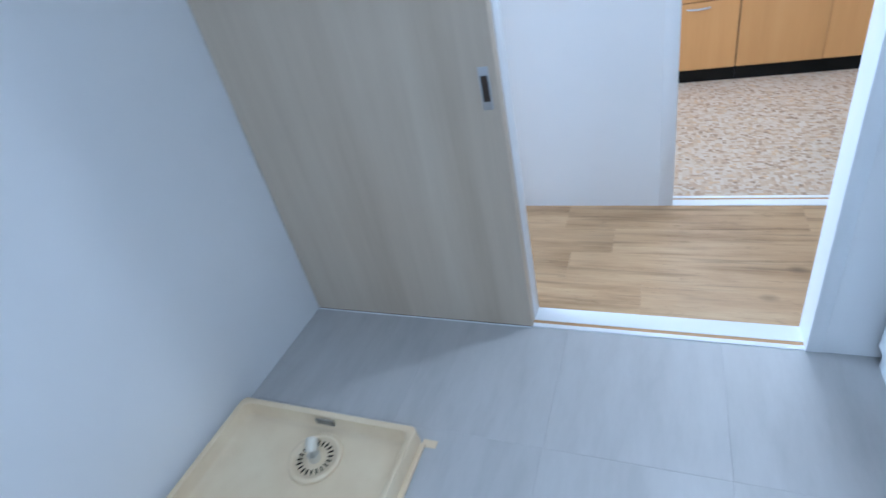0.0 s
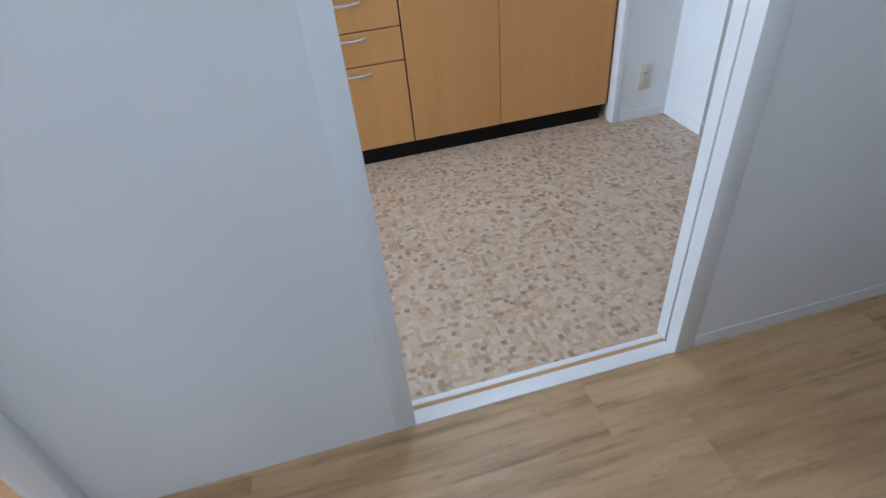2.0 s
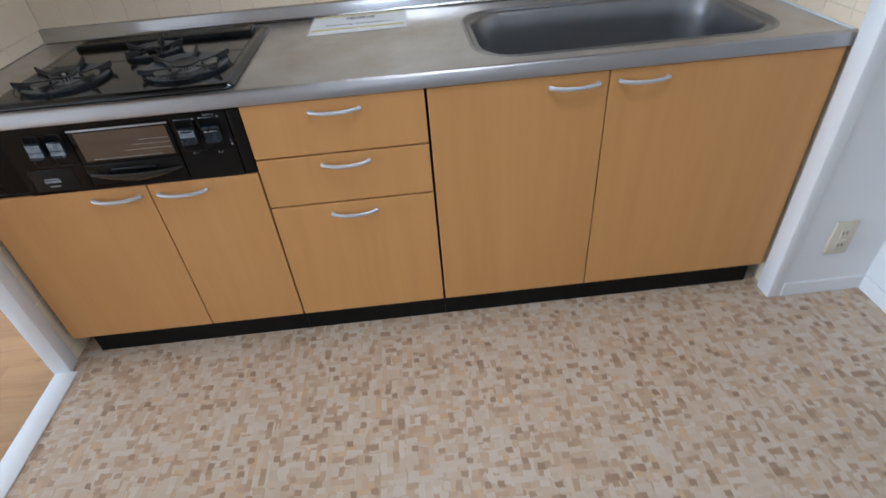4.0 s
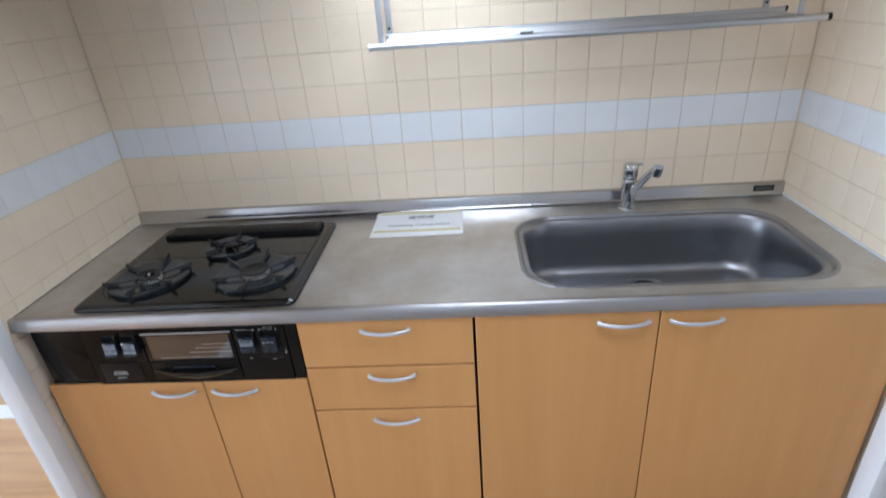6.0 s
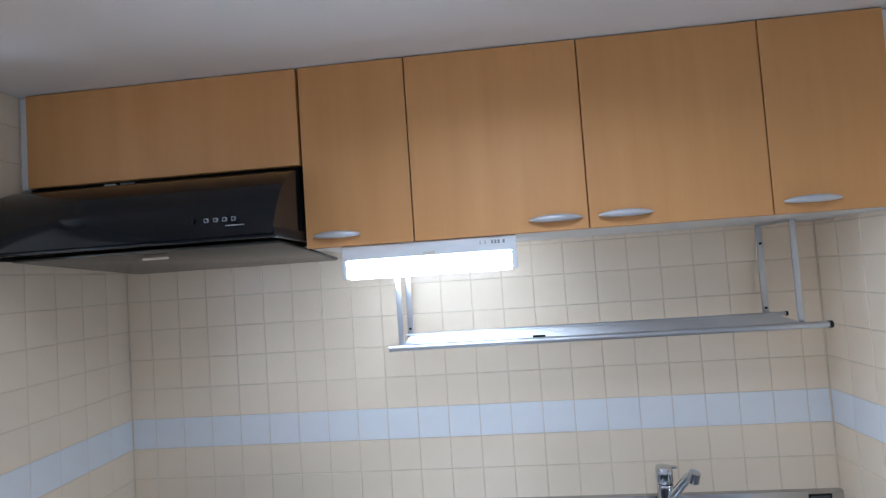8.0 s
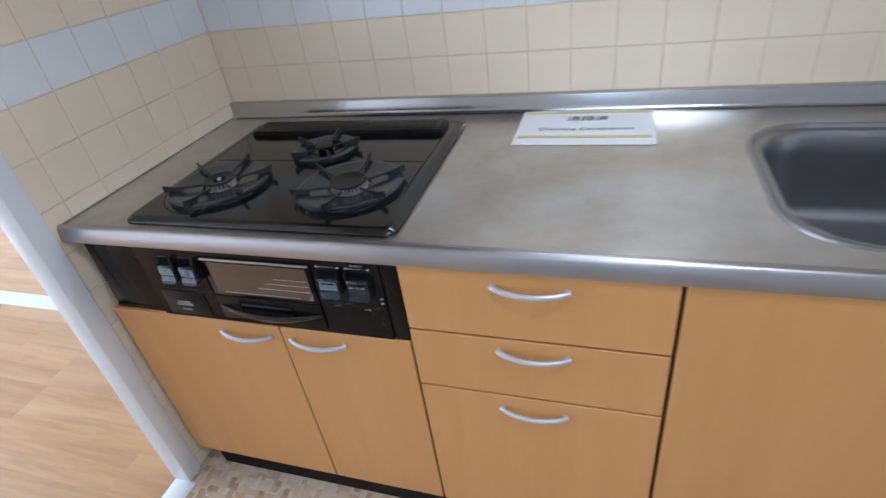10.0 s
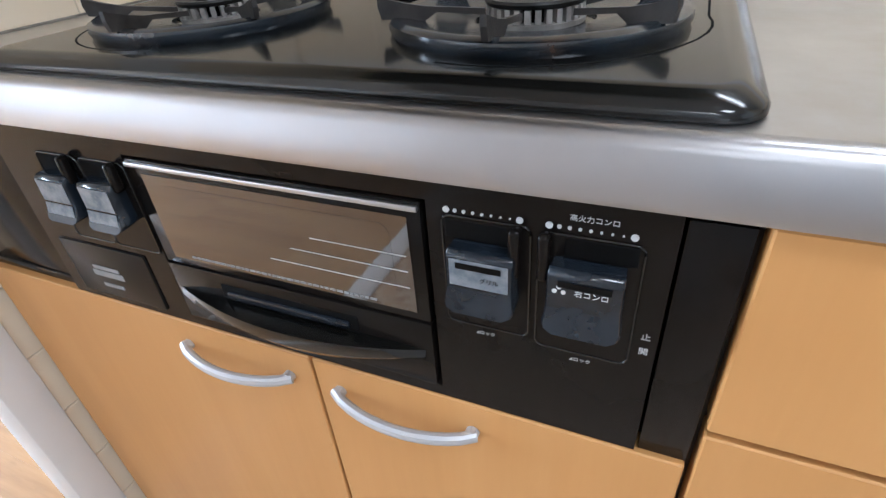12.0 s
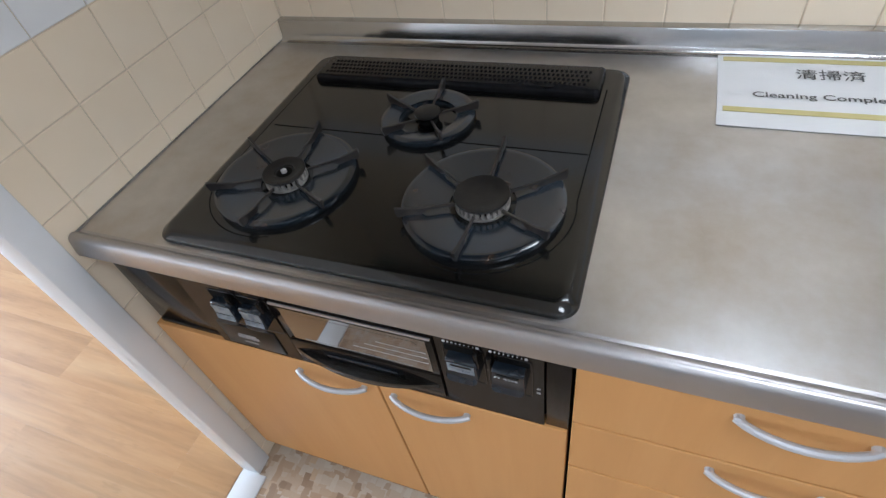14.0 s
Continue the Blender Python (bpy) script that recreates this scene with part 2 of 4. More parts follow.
def brushed(name, colour, rough, along, scale=60.0):
    m = mat(name, colour, rough[0], 1.0)
    sc = {"x": (0.03, 1, 1), "y": (1, 0.03, 1), "n": (1, 1, 1)}[along]
    v = coords(m, sc)
    f = noise_at(m, v, scale * 4, 4)
    big = noise_at(m, coords(m), 5.0, 4)
    mean = m.node_tree.nodes.new("ShaderNodeMath")
    mean.operation = "MULTIPLY"
    link(m, scaled(m, f, 0.85, 1.15), mean.inputs[0])
    link(m, scaled(m, big, *rough), mean.inputs[1])
    link(m, mean.outputs[0], bsdf(m).inputs["Roughness"])
    link(m, ramp(m, big, [(0.3, tuple(c * 0.88 for c in colour)), (0.7, colour)]), bsdf(m).inputs["Base Color"])
    bump(m, f, 0.05, 0.0004)
    return m


WALL = mottled("white_wallpaper", (0.76, 0.76, 0.76), (0.80, 0.80, 0.80), 1.5, (0.75, 0.9), spec=0.25, fine=260, relief=0.25, depth=0.0012)
CEILING = mottled("white_ceiling_paper", (0.74, 0.74, 0.74), (0.79, 0.79, 0.79), 1.2, (0.8, 0.95), spec=0.2, fine=200, relief=0.2)
PAINT = mottled("white_painted_wood", (0.78, 0.79, 0.80), (0.82, 0.83, 0.84), 4, (0.3, 0.42), fine=90, relief=0.03)
TILE = mottled("cream_glazed_tile", (0.86, 0.722, 0.538), (0.885, 0.757, 0.578), 6, (0.16, 0.26), fine=40, relief=0.05)
TILE_WHITE = mottled("white_glazed_tile", (0.79, 0.79, 0.79), (0.84, 0.84, 0.84), 6, (0.16, 0.26), fine=40, relief=0.05)
GROUT = mottled("beige_grout", (0.67, 0.57, 0.42), (0.74, 0.64, 0.49), 14, (0.8, 0.95), fine=500, relief=0.3)
BEECH = wood("beech_laminate", (0.545, 0.276, 0.086), (0.585, 0.302, 0.098), (0.615, 0.328, 0.113), "z", 16, 16, (0.46, 0.58), vary=0.03, relief=0.03)
# shade of the door gaps and the finger pull, put in as dark brown
EDGE = mat("gap_and_recess_shade", (0.05, 0.035, 0.025), 0.8)
STEEL = embossed_steel("embossed_stainless_steel", (0.62, 0.615, 0.61), (0.285, 0.36))
STEEL_UPSTAND = brushed("polished_stainless_upstand", (0.50, 0.495, 0.49), (0.14, 0.21), "x")
# same steel as the sheet, toned darker to hold down the lip's window reflection
STEEL_EDGE = brushed("darkened_stainless_edge", (0.45, 0.44, 0.44), (0.30, 0.38), "n")
STEEL_BOWL = brushed("satin_stainless_steel", (0.35, 0.36, 0.38), (0.29, 0.36), "n")
CHROME = mat("chrome", (0.62, 0.63, 0.65), 0.07, 1.0)
ALU = mottled("satin_aluminium", (0.50, 0.515, 0.54), (0.57, 0.585, 0.61), 8, (0.285, 0.4), metal=1.0, fine=300, relief=0.03)
GREY_PAINT = mottled("silver_painted_metal", (0.50, 0.51, 0.53), (0.56, 0.57, 0.59), 10, (0.35, 0.45), metal=0.4, fine=300, relief=0.03)
BLACK = mottled("black_satin_metal", (0.005, 0.005, 0.005), (0.009, 0.009, 0.009), 8, (0.24, 0.36), spec=0.22, fine=350, relief=0.04)
TOE = mottled("black_kick_board", (0.006, 0.006, 0.005), (0.011, 0.010, 0.009), 8, (0.45, 0.6), spec=0.12, fine=300, relief=0.1)
ENAMEL = mottled("black_glossy_enamel", (0.003, 0.003, 0.003), (0.006, 0.006, 0.005), 7, (0.11, 0.18), spec=0.62, fine=220, relief=0.008)
FASCIA = mottled("black_glossy_fascia", (0.006, 0.005, 0.0045), (0.010, 0.0085, 0.0075), 9, (0.10, 0.18), spec=0.16, fine=260, relief=0.015)
DISH = mottled("blue_black_enamel", (0.005, 0.008, 0.012), (0.022, 0.032, 0.044), 14, (0.04, 0.32), spec=1.0, fine=300, relief=0.06)
burnt = noise_at(DISH, coords(DISH, spin=(0.4, 0.2, 1.1)), 31, 5, 0.65)
link(DISH, mixed(DISH, ramp(DISH, burnt, [(0.57, (0, 0, 0)), (0.72, (0.8, 0.8, 0.8))]), bsdf(DISH).inputs["Base Color"].links[0].from_socket, (0.085, 0.05, 0.028)), bsdf(DISH).inputs["Base Color"])
IRON = mottled("worn_black_iron", (0.010, 0.009, 0.009), (0.050, 0.043, 0.038), 34, (0.25, 0.45), fine=500, relief=0.25, spec=0.5)
CAP = mottled("sooty_black_iron", (0.006, 0.006, 0.006), (0.020, 0.018, 0.016), 30, (0.28, 0.5), fine=500, relief=0.25, spec=0.3)
LAMP = mat("glowing_tube_cover", (0.9, 0.9, 0.9), 0.4)
bsdf(LAMP).inputs["Emission Color"].default_value = (1.0, 0.985, 0.95, 1)
bsdf(LAMP).inputs["Emission Strength"].default_value = 20.0
PLASTIC = mottled("white_plastic", (0.72, 0.73, 0.74), (0.76, 0.77, 0.78), 5, (0.3, 0.4), fine=200, relief=0.02)
IVORY = mottled("ivory_plastic", (0.62, 0.56, 0.44), (0.67, 0.61, 0.49), 9, (0.35, 0.45), fine=200, relief=0.02)
PAN = mottled("yellowed_cream_plastic", (0.67, 0.525, 0.33), (0.76, 0.635, 0.43), 5, (0.3, 0.45), fine=150, relief=0.05)
MOSAIC = vinyl_mosaic("mosaic_print_vinyl")
HALL_WOOD = wood("oak_look_planks", (0.29, 0.175, 0.080), (0.455, 0.295, 0.150), (0.58, 0.405, 0.225), "x", 8, 15, (0.3, 0.45), knots=0.65, vary=0.06, streaks=0.6)
LIVING_WOOD = wood("warm_oak_look_planks", (0.34, 0.175, 0.066), (0.475, 0.272, 0.112), (0.55, 0.35, 0.17), "x", 11, 13, (0.3, 0.45), knots=0.9, vary=0.05, streaks=0.35)
GREY_TILE = wood("grey_stone_look_vinyl", (0.42, 0.412, 0.40), (0.47, 0.462, 0.45), (0.51, 0.502, 0.49), "y", 4, 14, (0.28, 0.42), vary=0.03, relief=0.05)
ASH = wood("pale_ash_veneer", (0.47, 0.39, 0.29), (0.56, 0.475, 0.365), (0.63, 0.55, 0.435), "z", 18, 7, (0.4, 0.5), vary=0.0, relief=0.05)
GROOVE = wood("bare_wood_strip", (0.40, 0.23, 0.10), (0.50, 0.30, 0.14), (0.56, 0.36, 0.18), "x", 10, 12, (0.5, 0.6), vary=0.0)
# near-black for cooker seams, and for shade painted into slots, holes and hollows
DARK = mat("recess_shade_and_seam", (0.006, 0.006, 0.006), 0.8, 0.0, 0.05)
SUB = mottled("dark_underlay", (0.06, 0.045, 0.03), (0.09, 0.07, 0.05), 5, (0.8, 0.9))

# ---- walls, floors and ceilings ----
C = 2.13    # kitchen ceiling
H = 2.30    # hall and washroom ceiling


def wall(name, *rows, label="plain white wallpapered wall", material=WALL):
    return solid(name, boxes(*rows), material, label, "wall", kind="structure", smooth=0)


# kitchen
floor_kitchen = solid("floor_kitchen", boxes((-0.05, 3.30, -2.09, 0.0, -0.05, 0.0)), MOSAIC, "tan and brown mosaic-print vinyl kitchen floor", "floor", kind="structure", smooth=0)
ceiling_kitchen = solid("ceiling_kitchen", boxes((-0.03, 3.30, -2.10, 0.1, C, C + 0.1)), CEILING, "white papered kitchen ceiling", "ceiling", kind="structure", smooth=0)
wall_back = wall("wall_kitchen_back", (-0.12, 2.37, 0.0020, 0.12, 0.0, H), label="cream tiled kitchen wall with a white band", material=GROUT)
wall_left = wall("wall_kitchen_left", (-0.10, -0.0020, -0.657, 0.0, 0.0, H), label="cream tiled side wall beside the cooker", material=GROUT)
wall_right = wall("wall_kitchen_right", (2.2520, 2.30, -0.66, 0.0, 0.0, H), label="cream tiled side wall beside the sink", material=GROUT)
wall("wall_kitchen_nib", (2.27, 2.56, -0.711, -0.66, 0.0, H), (2.30, 2.56, -0.66, 0.12, 0.0, H), label="white wallpapered wall end with a socket")
wall("wall_kitchen_column", (2.545, 3.22, -1.005, -0.6, 0.0, H), label="white wallpapered column in the kitchen corner")
wall("wall_kitchen_east", (3.21, 3.31, -2.167, -1.005, 0.0, H))
# partition between kitchen and hall, with the sliding-door opening
wall("wall_hall_north", (-0.02, 0.80, -2.167, -2.085, 0.0, H), (1.69, 3.31, -2.167, -2.085, 0.0, H), (0.80, 1.69, -2.167, -2.085, 2.02, H), label="white wallpapered partition between hall and kitchen")
# lintel above the opening to the living room
wall("wall_kitchen_lintel", (-0.10, -0.006, -2.085, -0.745, 2.02, H))

# hall
floor_hall = solid("floor_hall", boxes((-0.03, 3.31, -2.890, -2.167, -0.05, -0.006)), SUB, "oak-look plank floor of the hall", "floor", kind="structure", smooth=0)
solid("ceiling_hall", boxes((-0.10, 3.31, -2.98, -2.085, H, H + 0.1)), CEILING, "white papered hall ceiling", "ceiling", kind="structure", smooth=0)
wall("wall_hall_end", (3.31, 3.41, -3.0, -2.0, 0.0, H))
wall("wall_washroom_north", (-0.60, 0.370, -2.952, -2.890, 0.0, H), (1.25, 3.41, -2.990, -2.890, 0.0, H), (0.370, 1.25, -2.990, -2.890, 2.02, H), label="white wallpapered partition between hall and washroom")
wall("wall_hall_west_lintel", (-0.04, 0.02, -2.890, -2.167, 2.02, H))

# washroom
floor_washroom = solid("floor_washroom", boxes((-0.494, 1.95, -5.3, -2.990, -0.05, -0.004)), GREY_TILE, "pale grey stone-look vinyl washroom floor", "floor", kind="structure", smooth=0)
solid("ceiling_washroom", boxes((-0.60, 2.05, -5.4, -2.94, H, H + 0.1)), CEILING, "white papered washroom ceiling", "ceiling", kind="structure", smooth=0)
wall("wall_washroom_west", (-0.60, -0.494, -5.4, -2.952, 0.0, H))
wall("wall_washroom_east", (1.95, 2.05, -5.4, -2.990, 0.0, H))
wall("wall_washroom_south", (-0.60, 2.05, -5.4, -5.3, 0.0, H))

# living room
floor_living = solid("floor_living", boxes((-6.2, -0.045, -2.890, 1.7, -0.05, -0.006), (-6.2, -0.60, -4.6, -2.890, -0.05, -0.006)), SUB, "warm oak-look plank floor of the living room", "floor", kind="structure", smooth=0)
solid("ceiling_living", boxes((-6.3, -0.10, -4.6, 1.8, 2.4, 2.5)), CEILING, "white papered living-room ceiling", "ceiling", kind="structure", smooth=0)
wall("wall_living_west", (-6.3, -6.2, -4.6, -2.6, 0.0, 2.4), (-6.3, -6.2, -0.1, 1.8, 0.0, 2.4), (-6.3, -6.2, -2.6, -0.1, 2.2, 2.4), (-6.3, -6.2, -2.6, -0.1, 0.0, 0.25), label="white wallpapered wall with the balcony window")
wall("wall_living_north", (-6.3, -0.10, 1.7, 1.8, 0.0, 2.4))
wall("wall_living_south", (-6.3, -0.605, -4.7, -4.6, 0.0, 2.4))
wall("wall_living_east", (-0.20, -0.10, 0.006, 1.7, 0.0, 2.4), (-0.66, -0.605, -4.7, -2.94, 0.0, 2.4), (-0.10, -0.09, -2.890, 0.1, H, 2.4))

# balcony window of the living room
win = thing("window_1", (-6.25, -1.35, 0.25), "white framed balcony window of the living room", "window", kind="structure")
part("window_frame", boxes((-6.28, -6.22, -2.6, -2.54, 0.25, 2.2), (-6.28, -6.22, -0.16, -0.1, 0.25, 2.2), (-6.28, -6.22, -2.54, -0.16, 0.25, 0.31), (-6.28, -6.22, -2.54, -0.16, 2.14, 2.2)), ALU, win)
part("meeting_stile", boxes((-6.27, -6.23, -1.38, -1.32, 0.31, 2.14), bevel=0.003), ALU, win)

# thresholds and door linings
def lining(name, label, *rows, bevel=0.003):
    t = thing(name, (rows[0][0], rows[0][2], 0.0), label, "door frame", kind="structure")
    for r in rows:
        part("head" if r[4] > 1 else "jamb", boxes(r, bevel=bevel), PAINT, t)
    return t


def threshold(name, x0, x1, y0, y1, g0, g1, along="x"):
    """A white sill with a bare wooden slide strip let into it."""
    t = thing(name, ((x0 + x1) / 2, (y0 + y1) / 2, 0), "white painted door sill with a bare wooden slide strip", "door sill", kind="structure")
    if along == "x":
        part("sill", boxes((x0, x1, y0, g0, -0.04, 0.004), (x0, x1, g1, y1, -0.04, 0.004), bevel=0.001), PAINT, t)
        part("slide_strip", boxes((x0, x1, g0, g1, -0.04, 0.002)), GROOVE, t, "bare wooden slide strip")
    else:
        part("sill", boxes((x0, x1, y0, y1, -0.04, 0.004), bevel=0.001), PAINT, t)
    return t


threshold("door_sill", 0.855, 1.632, -2.167, -2.09, -2.122, -2.108)
threshold("door_sill", 0.405, 1.214, -2.990, -2.890, -2.972, -2.957)
threshold("door_sill", -0.018, 0.060, -2.890, -2.167, 0, 0, "y")
threshold("door_sill", -0.045, 0.026, -2.085, -0.705, 0, 0, "y")

lining("door_lining_kitchen", "white painted door lining of the kitchen", (0.80, 0.855, -2.169, -2.083, 0.0, 2.045), (1.630, 1.69, -2.171, -2.125, 0.0, 2.045), (1.632, 1.69, -2.117, -2.078, 0.0, 2.045), (1.648, 1.685, -2.126, -2.116, 0.0, 2.03), (0.855, 1.630, -2.169, -2.083, 2.0, 2.045), bevel=0.002)
lining("door_lining_washroom", "white painted door lining of the washroom", (1.213, 1.252, -2.994, -2.886, 0.0, 2.045), (0.370, 0.409, -2.947, -2.886, 0.0, 2.045), (0.409, 1.213, -2.994, -2.886, 2.0, 2.045))
lining("door_lining_hall_west", "white painted door lining beside the living room", (-0.018, 0.058, -2.200, -2.167, 0.0, 2.045), (-0.018, 0.058, -2.890, -2.85, 0.0, 2.045), (-0.018, 0.058, -2.85, -2.200, 2.0, 2.045))
lining("door_lining_living", "white painted door post at the end of the tiled wall", (-0.052, 0.006, -0.705, -0.658, 0.0, 2.045), (-0.045, 0.022, -2.084, -2.04, 0.0, 2.045), (-0.045, 0.010, -2.04, -0.705, 2.0, 2.045))
lining("wall_end_trim", "white painted corner post beside the sink cabinet", (2.236, 2.275, -0.715, -0.655, 0.0, 2.12))

# ---- kitchen: base cabinets ----
FACE = -0.643    # front of the doors
BODY = -0.623


def bow_handle(parent, cx, z, width=0.126):
    """A bowed silver pull: it hangs in the middle and stands off the front."""
    bm = bmesh.new()
    pts = []
    for k in range(13):
        s = k / 6 - 1
        pts.append((cx + s * width / 2, FACE - 0.003 - 0.0165 * (1 - s * s) ** 0.8, z + 0.002 * s * s))
    sweep(bm, pts, 0.0047, 10, 1.1)
    for s in (-1, 1):
        rod(bm, (cx + s * (width / 2 - 0.004), FACE + 0.001, z + 0.002), (cx + s * (width / 2 - 0.004), FACE - 0.006, z + 0.002), 0.0055, 12)
    return part("handle", bm, GREY_PAINT, parent, "bowed silver handle")


def front(name, parent, x0, x1, z0, z1, hx=None, hz=None, label=""):
    g = 0.0016
    d = part(name, boxes((x0 + g, x1 - g, FACE, BODY - 0.001, z0 + g, z1 - g), bevel=0.0012, seg=1), BEECH, parent, label)
    if hx is not None:
        bow_handle(d, hx, hz)
    return d


def base_unit(label, x0, x1, top, fronts):
    t = thing("base_cabinet", ((x0 + x1) / 2, -0.32, 0), label, "kitchen cabinet", "base cabinets under the worktop")
    part("body", boxes((x0 + 0.002, x1 - 0.002, BODY, -0.03, 0.082, top)), EDGE, t, "carcass coloured dark for the shade in the door gaps")
    part("kick_board", boxes((x0 + (0.045 if x0 < 0.05 else 0.0005), x1 - (0.04 if x1 > 2.2 else 0.0005), -0.622, -0.600, 0.0, 0.0815)), TOE, t, "black kick board")
    for f in fronts:
        front(f[0], t, *f[1:])
    return t


u = base_unit("beech-laminate cooker cabinet with two doors and black kick board", 0.022, 0.75, 0.594,
              [("door", 0.022, 0.462, 0.083, 0.597, 0.376, 0.564), ("door", 0.462, 0.75, 0.083, 0.597, 0.546, 0.564)])
base_unit("beech-laminate drawer cabinet with three drawers and black kick board", 0.75, 1.20, 0.765,
          [("drawer_front", 0.752, 1.198, 0.632, 0.776, 0.977, 0.744), ("drawer_front", 0.752, 1.198, 0.486, 0.630, 0.979, 0.600), ("drawer_front", 0.752, 1.198, 0.083, 0.484, 0.976, 0.448)])
u = base_unit("beech-laminate sink cabinet with two doors and black kick board", 1.20, 2.25, 0.60,
              [("door", 1.202, 1.650, 0.083, 0.776, 1.564, 0.744), ("door", 1.650, 2.236, 0.083, 0.776, 1.737, 0.744)])
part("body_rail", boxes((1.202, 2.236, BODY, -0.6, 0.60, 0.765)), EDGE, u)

# ---- kitchen: steel worktop with the sink ----
SINK = (1.336, 2.140, -0.578, -0.124)
WT = 0.808    # worktop surface


def extrude_x(bm, profile, x0, x1):
    a = [bm.verts.new((x0, y, z)) for y, z in profile]
    b = [bm.verts.new((x1, y, z)) for y, z in profile]
    n = len(profile)
    for k in range(n):
        bm.faces.new((a[k], a[(k + 1) % n], b[(k + 1) % n], b[k]))
    bm.faces.new(a[::-1])
    bm.faces.new(b)
    return bm


SEAL = mottled("old_grey_sealant", (0.16, 0.145, 0.12), (0.30, 0.275, 0.23), 60, (0.5, 0.7))
worktop = thing("worktop", (1.125, -0.32, 0.765), "brushed stainless-steel worktop with a rolled front edge and sink", "worktop")
bm = bmesh.new()
outer = [bm.verts.new(p) for p in ((0.002, -0.622, WT), (2.248, -0.622, WT), (2.248, -0.028, WT), (0.002, -0.028, WT))]
inner = [bm.verts.new((x, y, WT)) for x, y in round_rect(*SINK, 0.112)]
edges = [bm.edges.new((ring[k], ring[(k + 1) % len(ring)])) for ring in (outer, inner) for k in range(len(ring))]
bmesh.ops.triangle_fill(bm, use_beauty=True, edges=edges)
part("worktop_sheet", bm, STEEL, worktop, smooth=40)
lip = [(-0.6215, 0.808), (-0.6265, 0.8072), (-0.6290, 0.8100), (-0.633, 0.8132), (-0.638, 0.8135), (-0.6425, 0.8112), (-0.6455, 0.8065), (-0.6500, 0.7815), (-0.6497, 0.7785), (-0.647, 0.777), (-0.62, 0.777), (-0.62, 0.80)]
part("front_edge", extrude_x(bmesh.new(), lip, 0.002, 2.248), STEEL_EDGE, worktop, "rolled steel front edge", smooth=40)
part("upstand", extrude_x(bmesh.new(), [(-0.034, 0.805), (-0.034, 0.8083), (-0.027, 0.8096), (-0.0215, 0.8133), (-0.0195, 0.819), (-0.018, 0.846), (-0.0165, 0.849), (-0.013, 0.8505), (-0.0005, 0.8505), (-0.0005, 0.805)], 0.002, 2.248), STEEL_UPSTAND, worktop, "polished steel upstand along the wall", smooth=40)
bm = bmesh.new()
rings = []
for inset, z in ((-0.004, 0.8004), (-0.001, 0.8024), (0.003, 0.8030), (0.006, 0.8015), (0.008, 0.7960), (0.010, 0.7945), (0.017, 0.7945), (0.020, 0.7955), (0.0235, 0.793), (0.028, 0.783), (0.033, 0.735), (0.038, 0.675), (0.042, 0.640), (0.048, 0.622), (0.060, 0.611), (0.080, 0.607), (0.14, 0.606)):
    r = max(0.116 - inset * 0.3, 0.03)
    rings.append([bm.verts.new((x, y, z + 0.008)) for x, y in round_rect(SINK[0] + inset, SINK[1] - inset, SINK[2] + inset, SINK[3] - inset, r)])
for a, b in zip(rings, rings[1:]):
    for k in range(len(a)):
        bm.faces.new((a[k], a[(k + 1) % len(a)], b[(k + 1) % len(b)], b[k]))
bm.faces.new(rings[-1])
bowl = part("sink_bowl", bm, STEEL_BOWL, worktop, "satin stainless-steel sink bowl", smooth=60)
part("drain_flange", lathe(bmesh.new(), (1.742, -0.275, 0.614), [(0.066, 0.0), (0.064, 0.003), (0.058, 0.0035), (0.052, 0.001), (0.049, 0.001)]), CHROME, bowl, "round chrome drain flange")
part("drain_lid", lathe(bmesh.new(), (1.742, -0.275, 0.6147), [(0.049, 0.0), (0.046, 0.002), (0.02, 0.002), (0.018, -0.001), (0.0005, -0.001)]), BLACK, bowl, "black rubber drain lid")
part("maker_badge", boxes((2.148, 2.214, -0.0205, -0.017, 0.822, 0.842), bevel=0.001, seg=1), BLACK, worktop, "small black badge")
part("badge_face", boxes((2.153, 2.209, -0.0211, -0.0204, 0.827, 0.837)), mottled("dark_grey_print", (0.07, 0.07, 0.07), (0.10, 0.10, 0.10), 40), worktop)

part("sealant", boxes((0.0005, 0.0028, -0.63, -0.02, 0.807, 0.8105), bevel=0.0008, seg=1), SEAL, worktop, "dark line of old sealant")
part("sealant", boxes((2.243, 2.2495, -0.63, -0.02, 0.807, 0.814), bevel=0.002, seg=1), PLASTIC, worktop, "white line of sealant")
part("sealant", boxes((0.0006, 0.0055, -0.0055, -0.0006, 0.851, 1.655), bevel=0.002, seg=1), GROUT, worktop, "beige line of sealant in the tiled corner")
part("sealant", boxes((2.2445, 2.2494, -0.0055, -0.0006, 0.851, 1.655), bevel=0.002, seg=1), GROUT, worktop, "beige line of sealant in the tiled corner")

# mixer tap
tap = thing("mixer_tap", (1.716, -0.085, 0.808), "chrome single-lever mixer tap beside the sink", "tap")
part("base", lathe(bmesh.new(), (1.716, -0.085, 0.808), [(0.0005, 0.0), (0.026, 0.0), (0.026, 0.004), (0.0225, 0.007), (0.0215, 0.05), (0.0235, 0.058), (0.0235, 0.10), (0.0225, 0.107), (0.0005, 0.108)], 28), CHROME, tap)
part("lever", lathe(bmesh.new(), (1.716, -0.085, 0.917), [(0.0005, 0.0), (0.0205, 0.0), (0.024, 0.006), (0.0245, 0.038), (0.0225, 0.046), (0.0005, 0.048)], 28), CHROME, tap)
part("lever_blade", boxes((1.716, 1.752, -0.092, -0.078, 0.957, 0.964), bevel=0.003), CHROME, tap)
bm = bmesh.new()
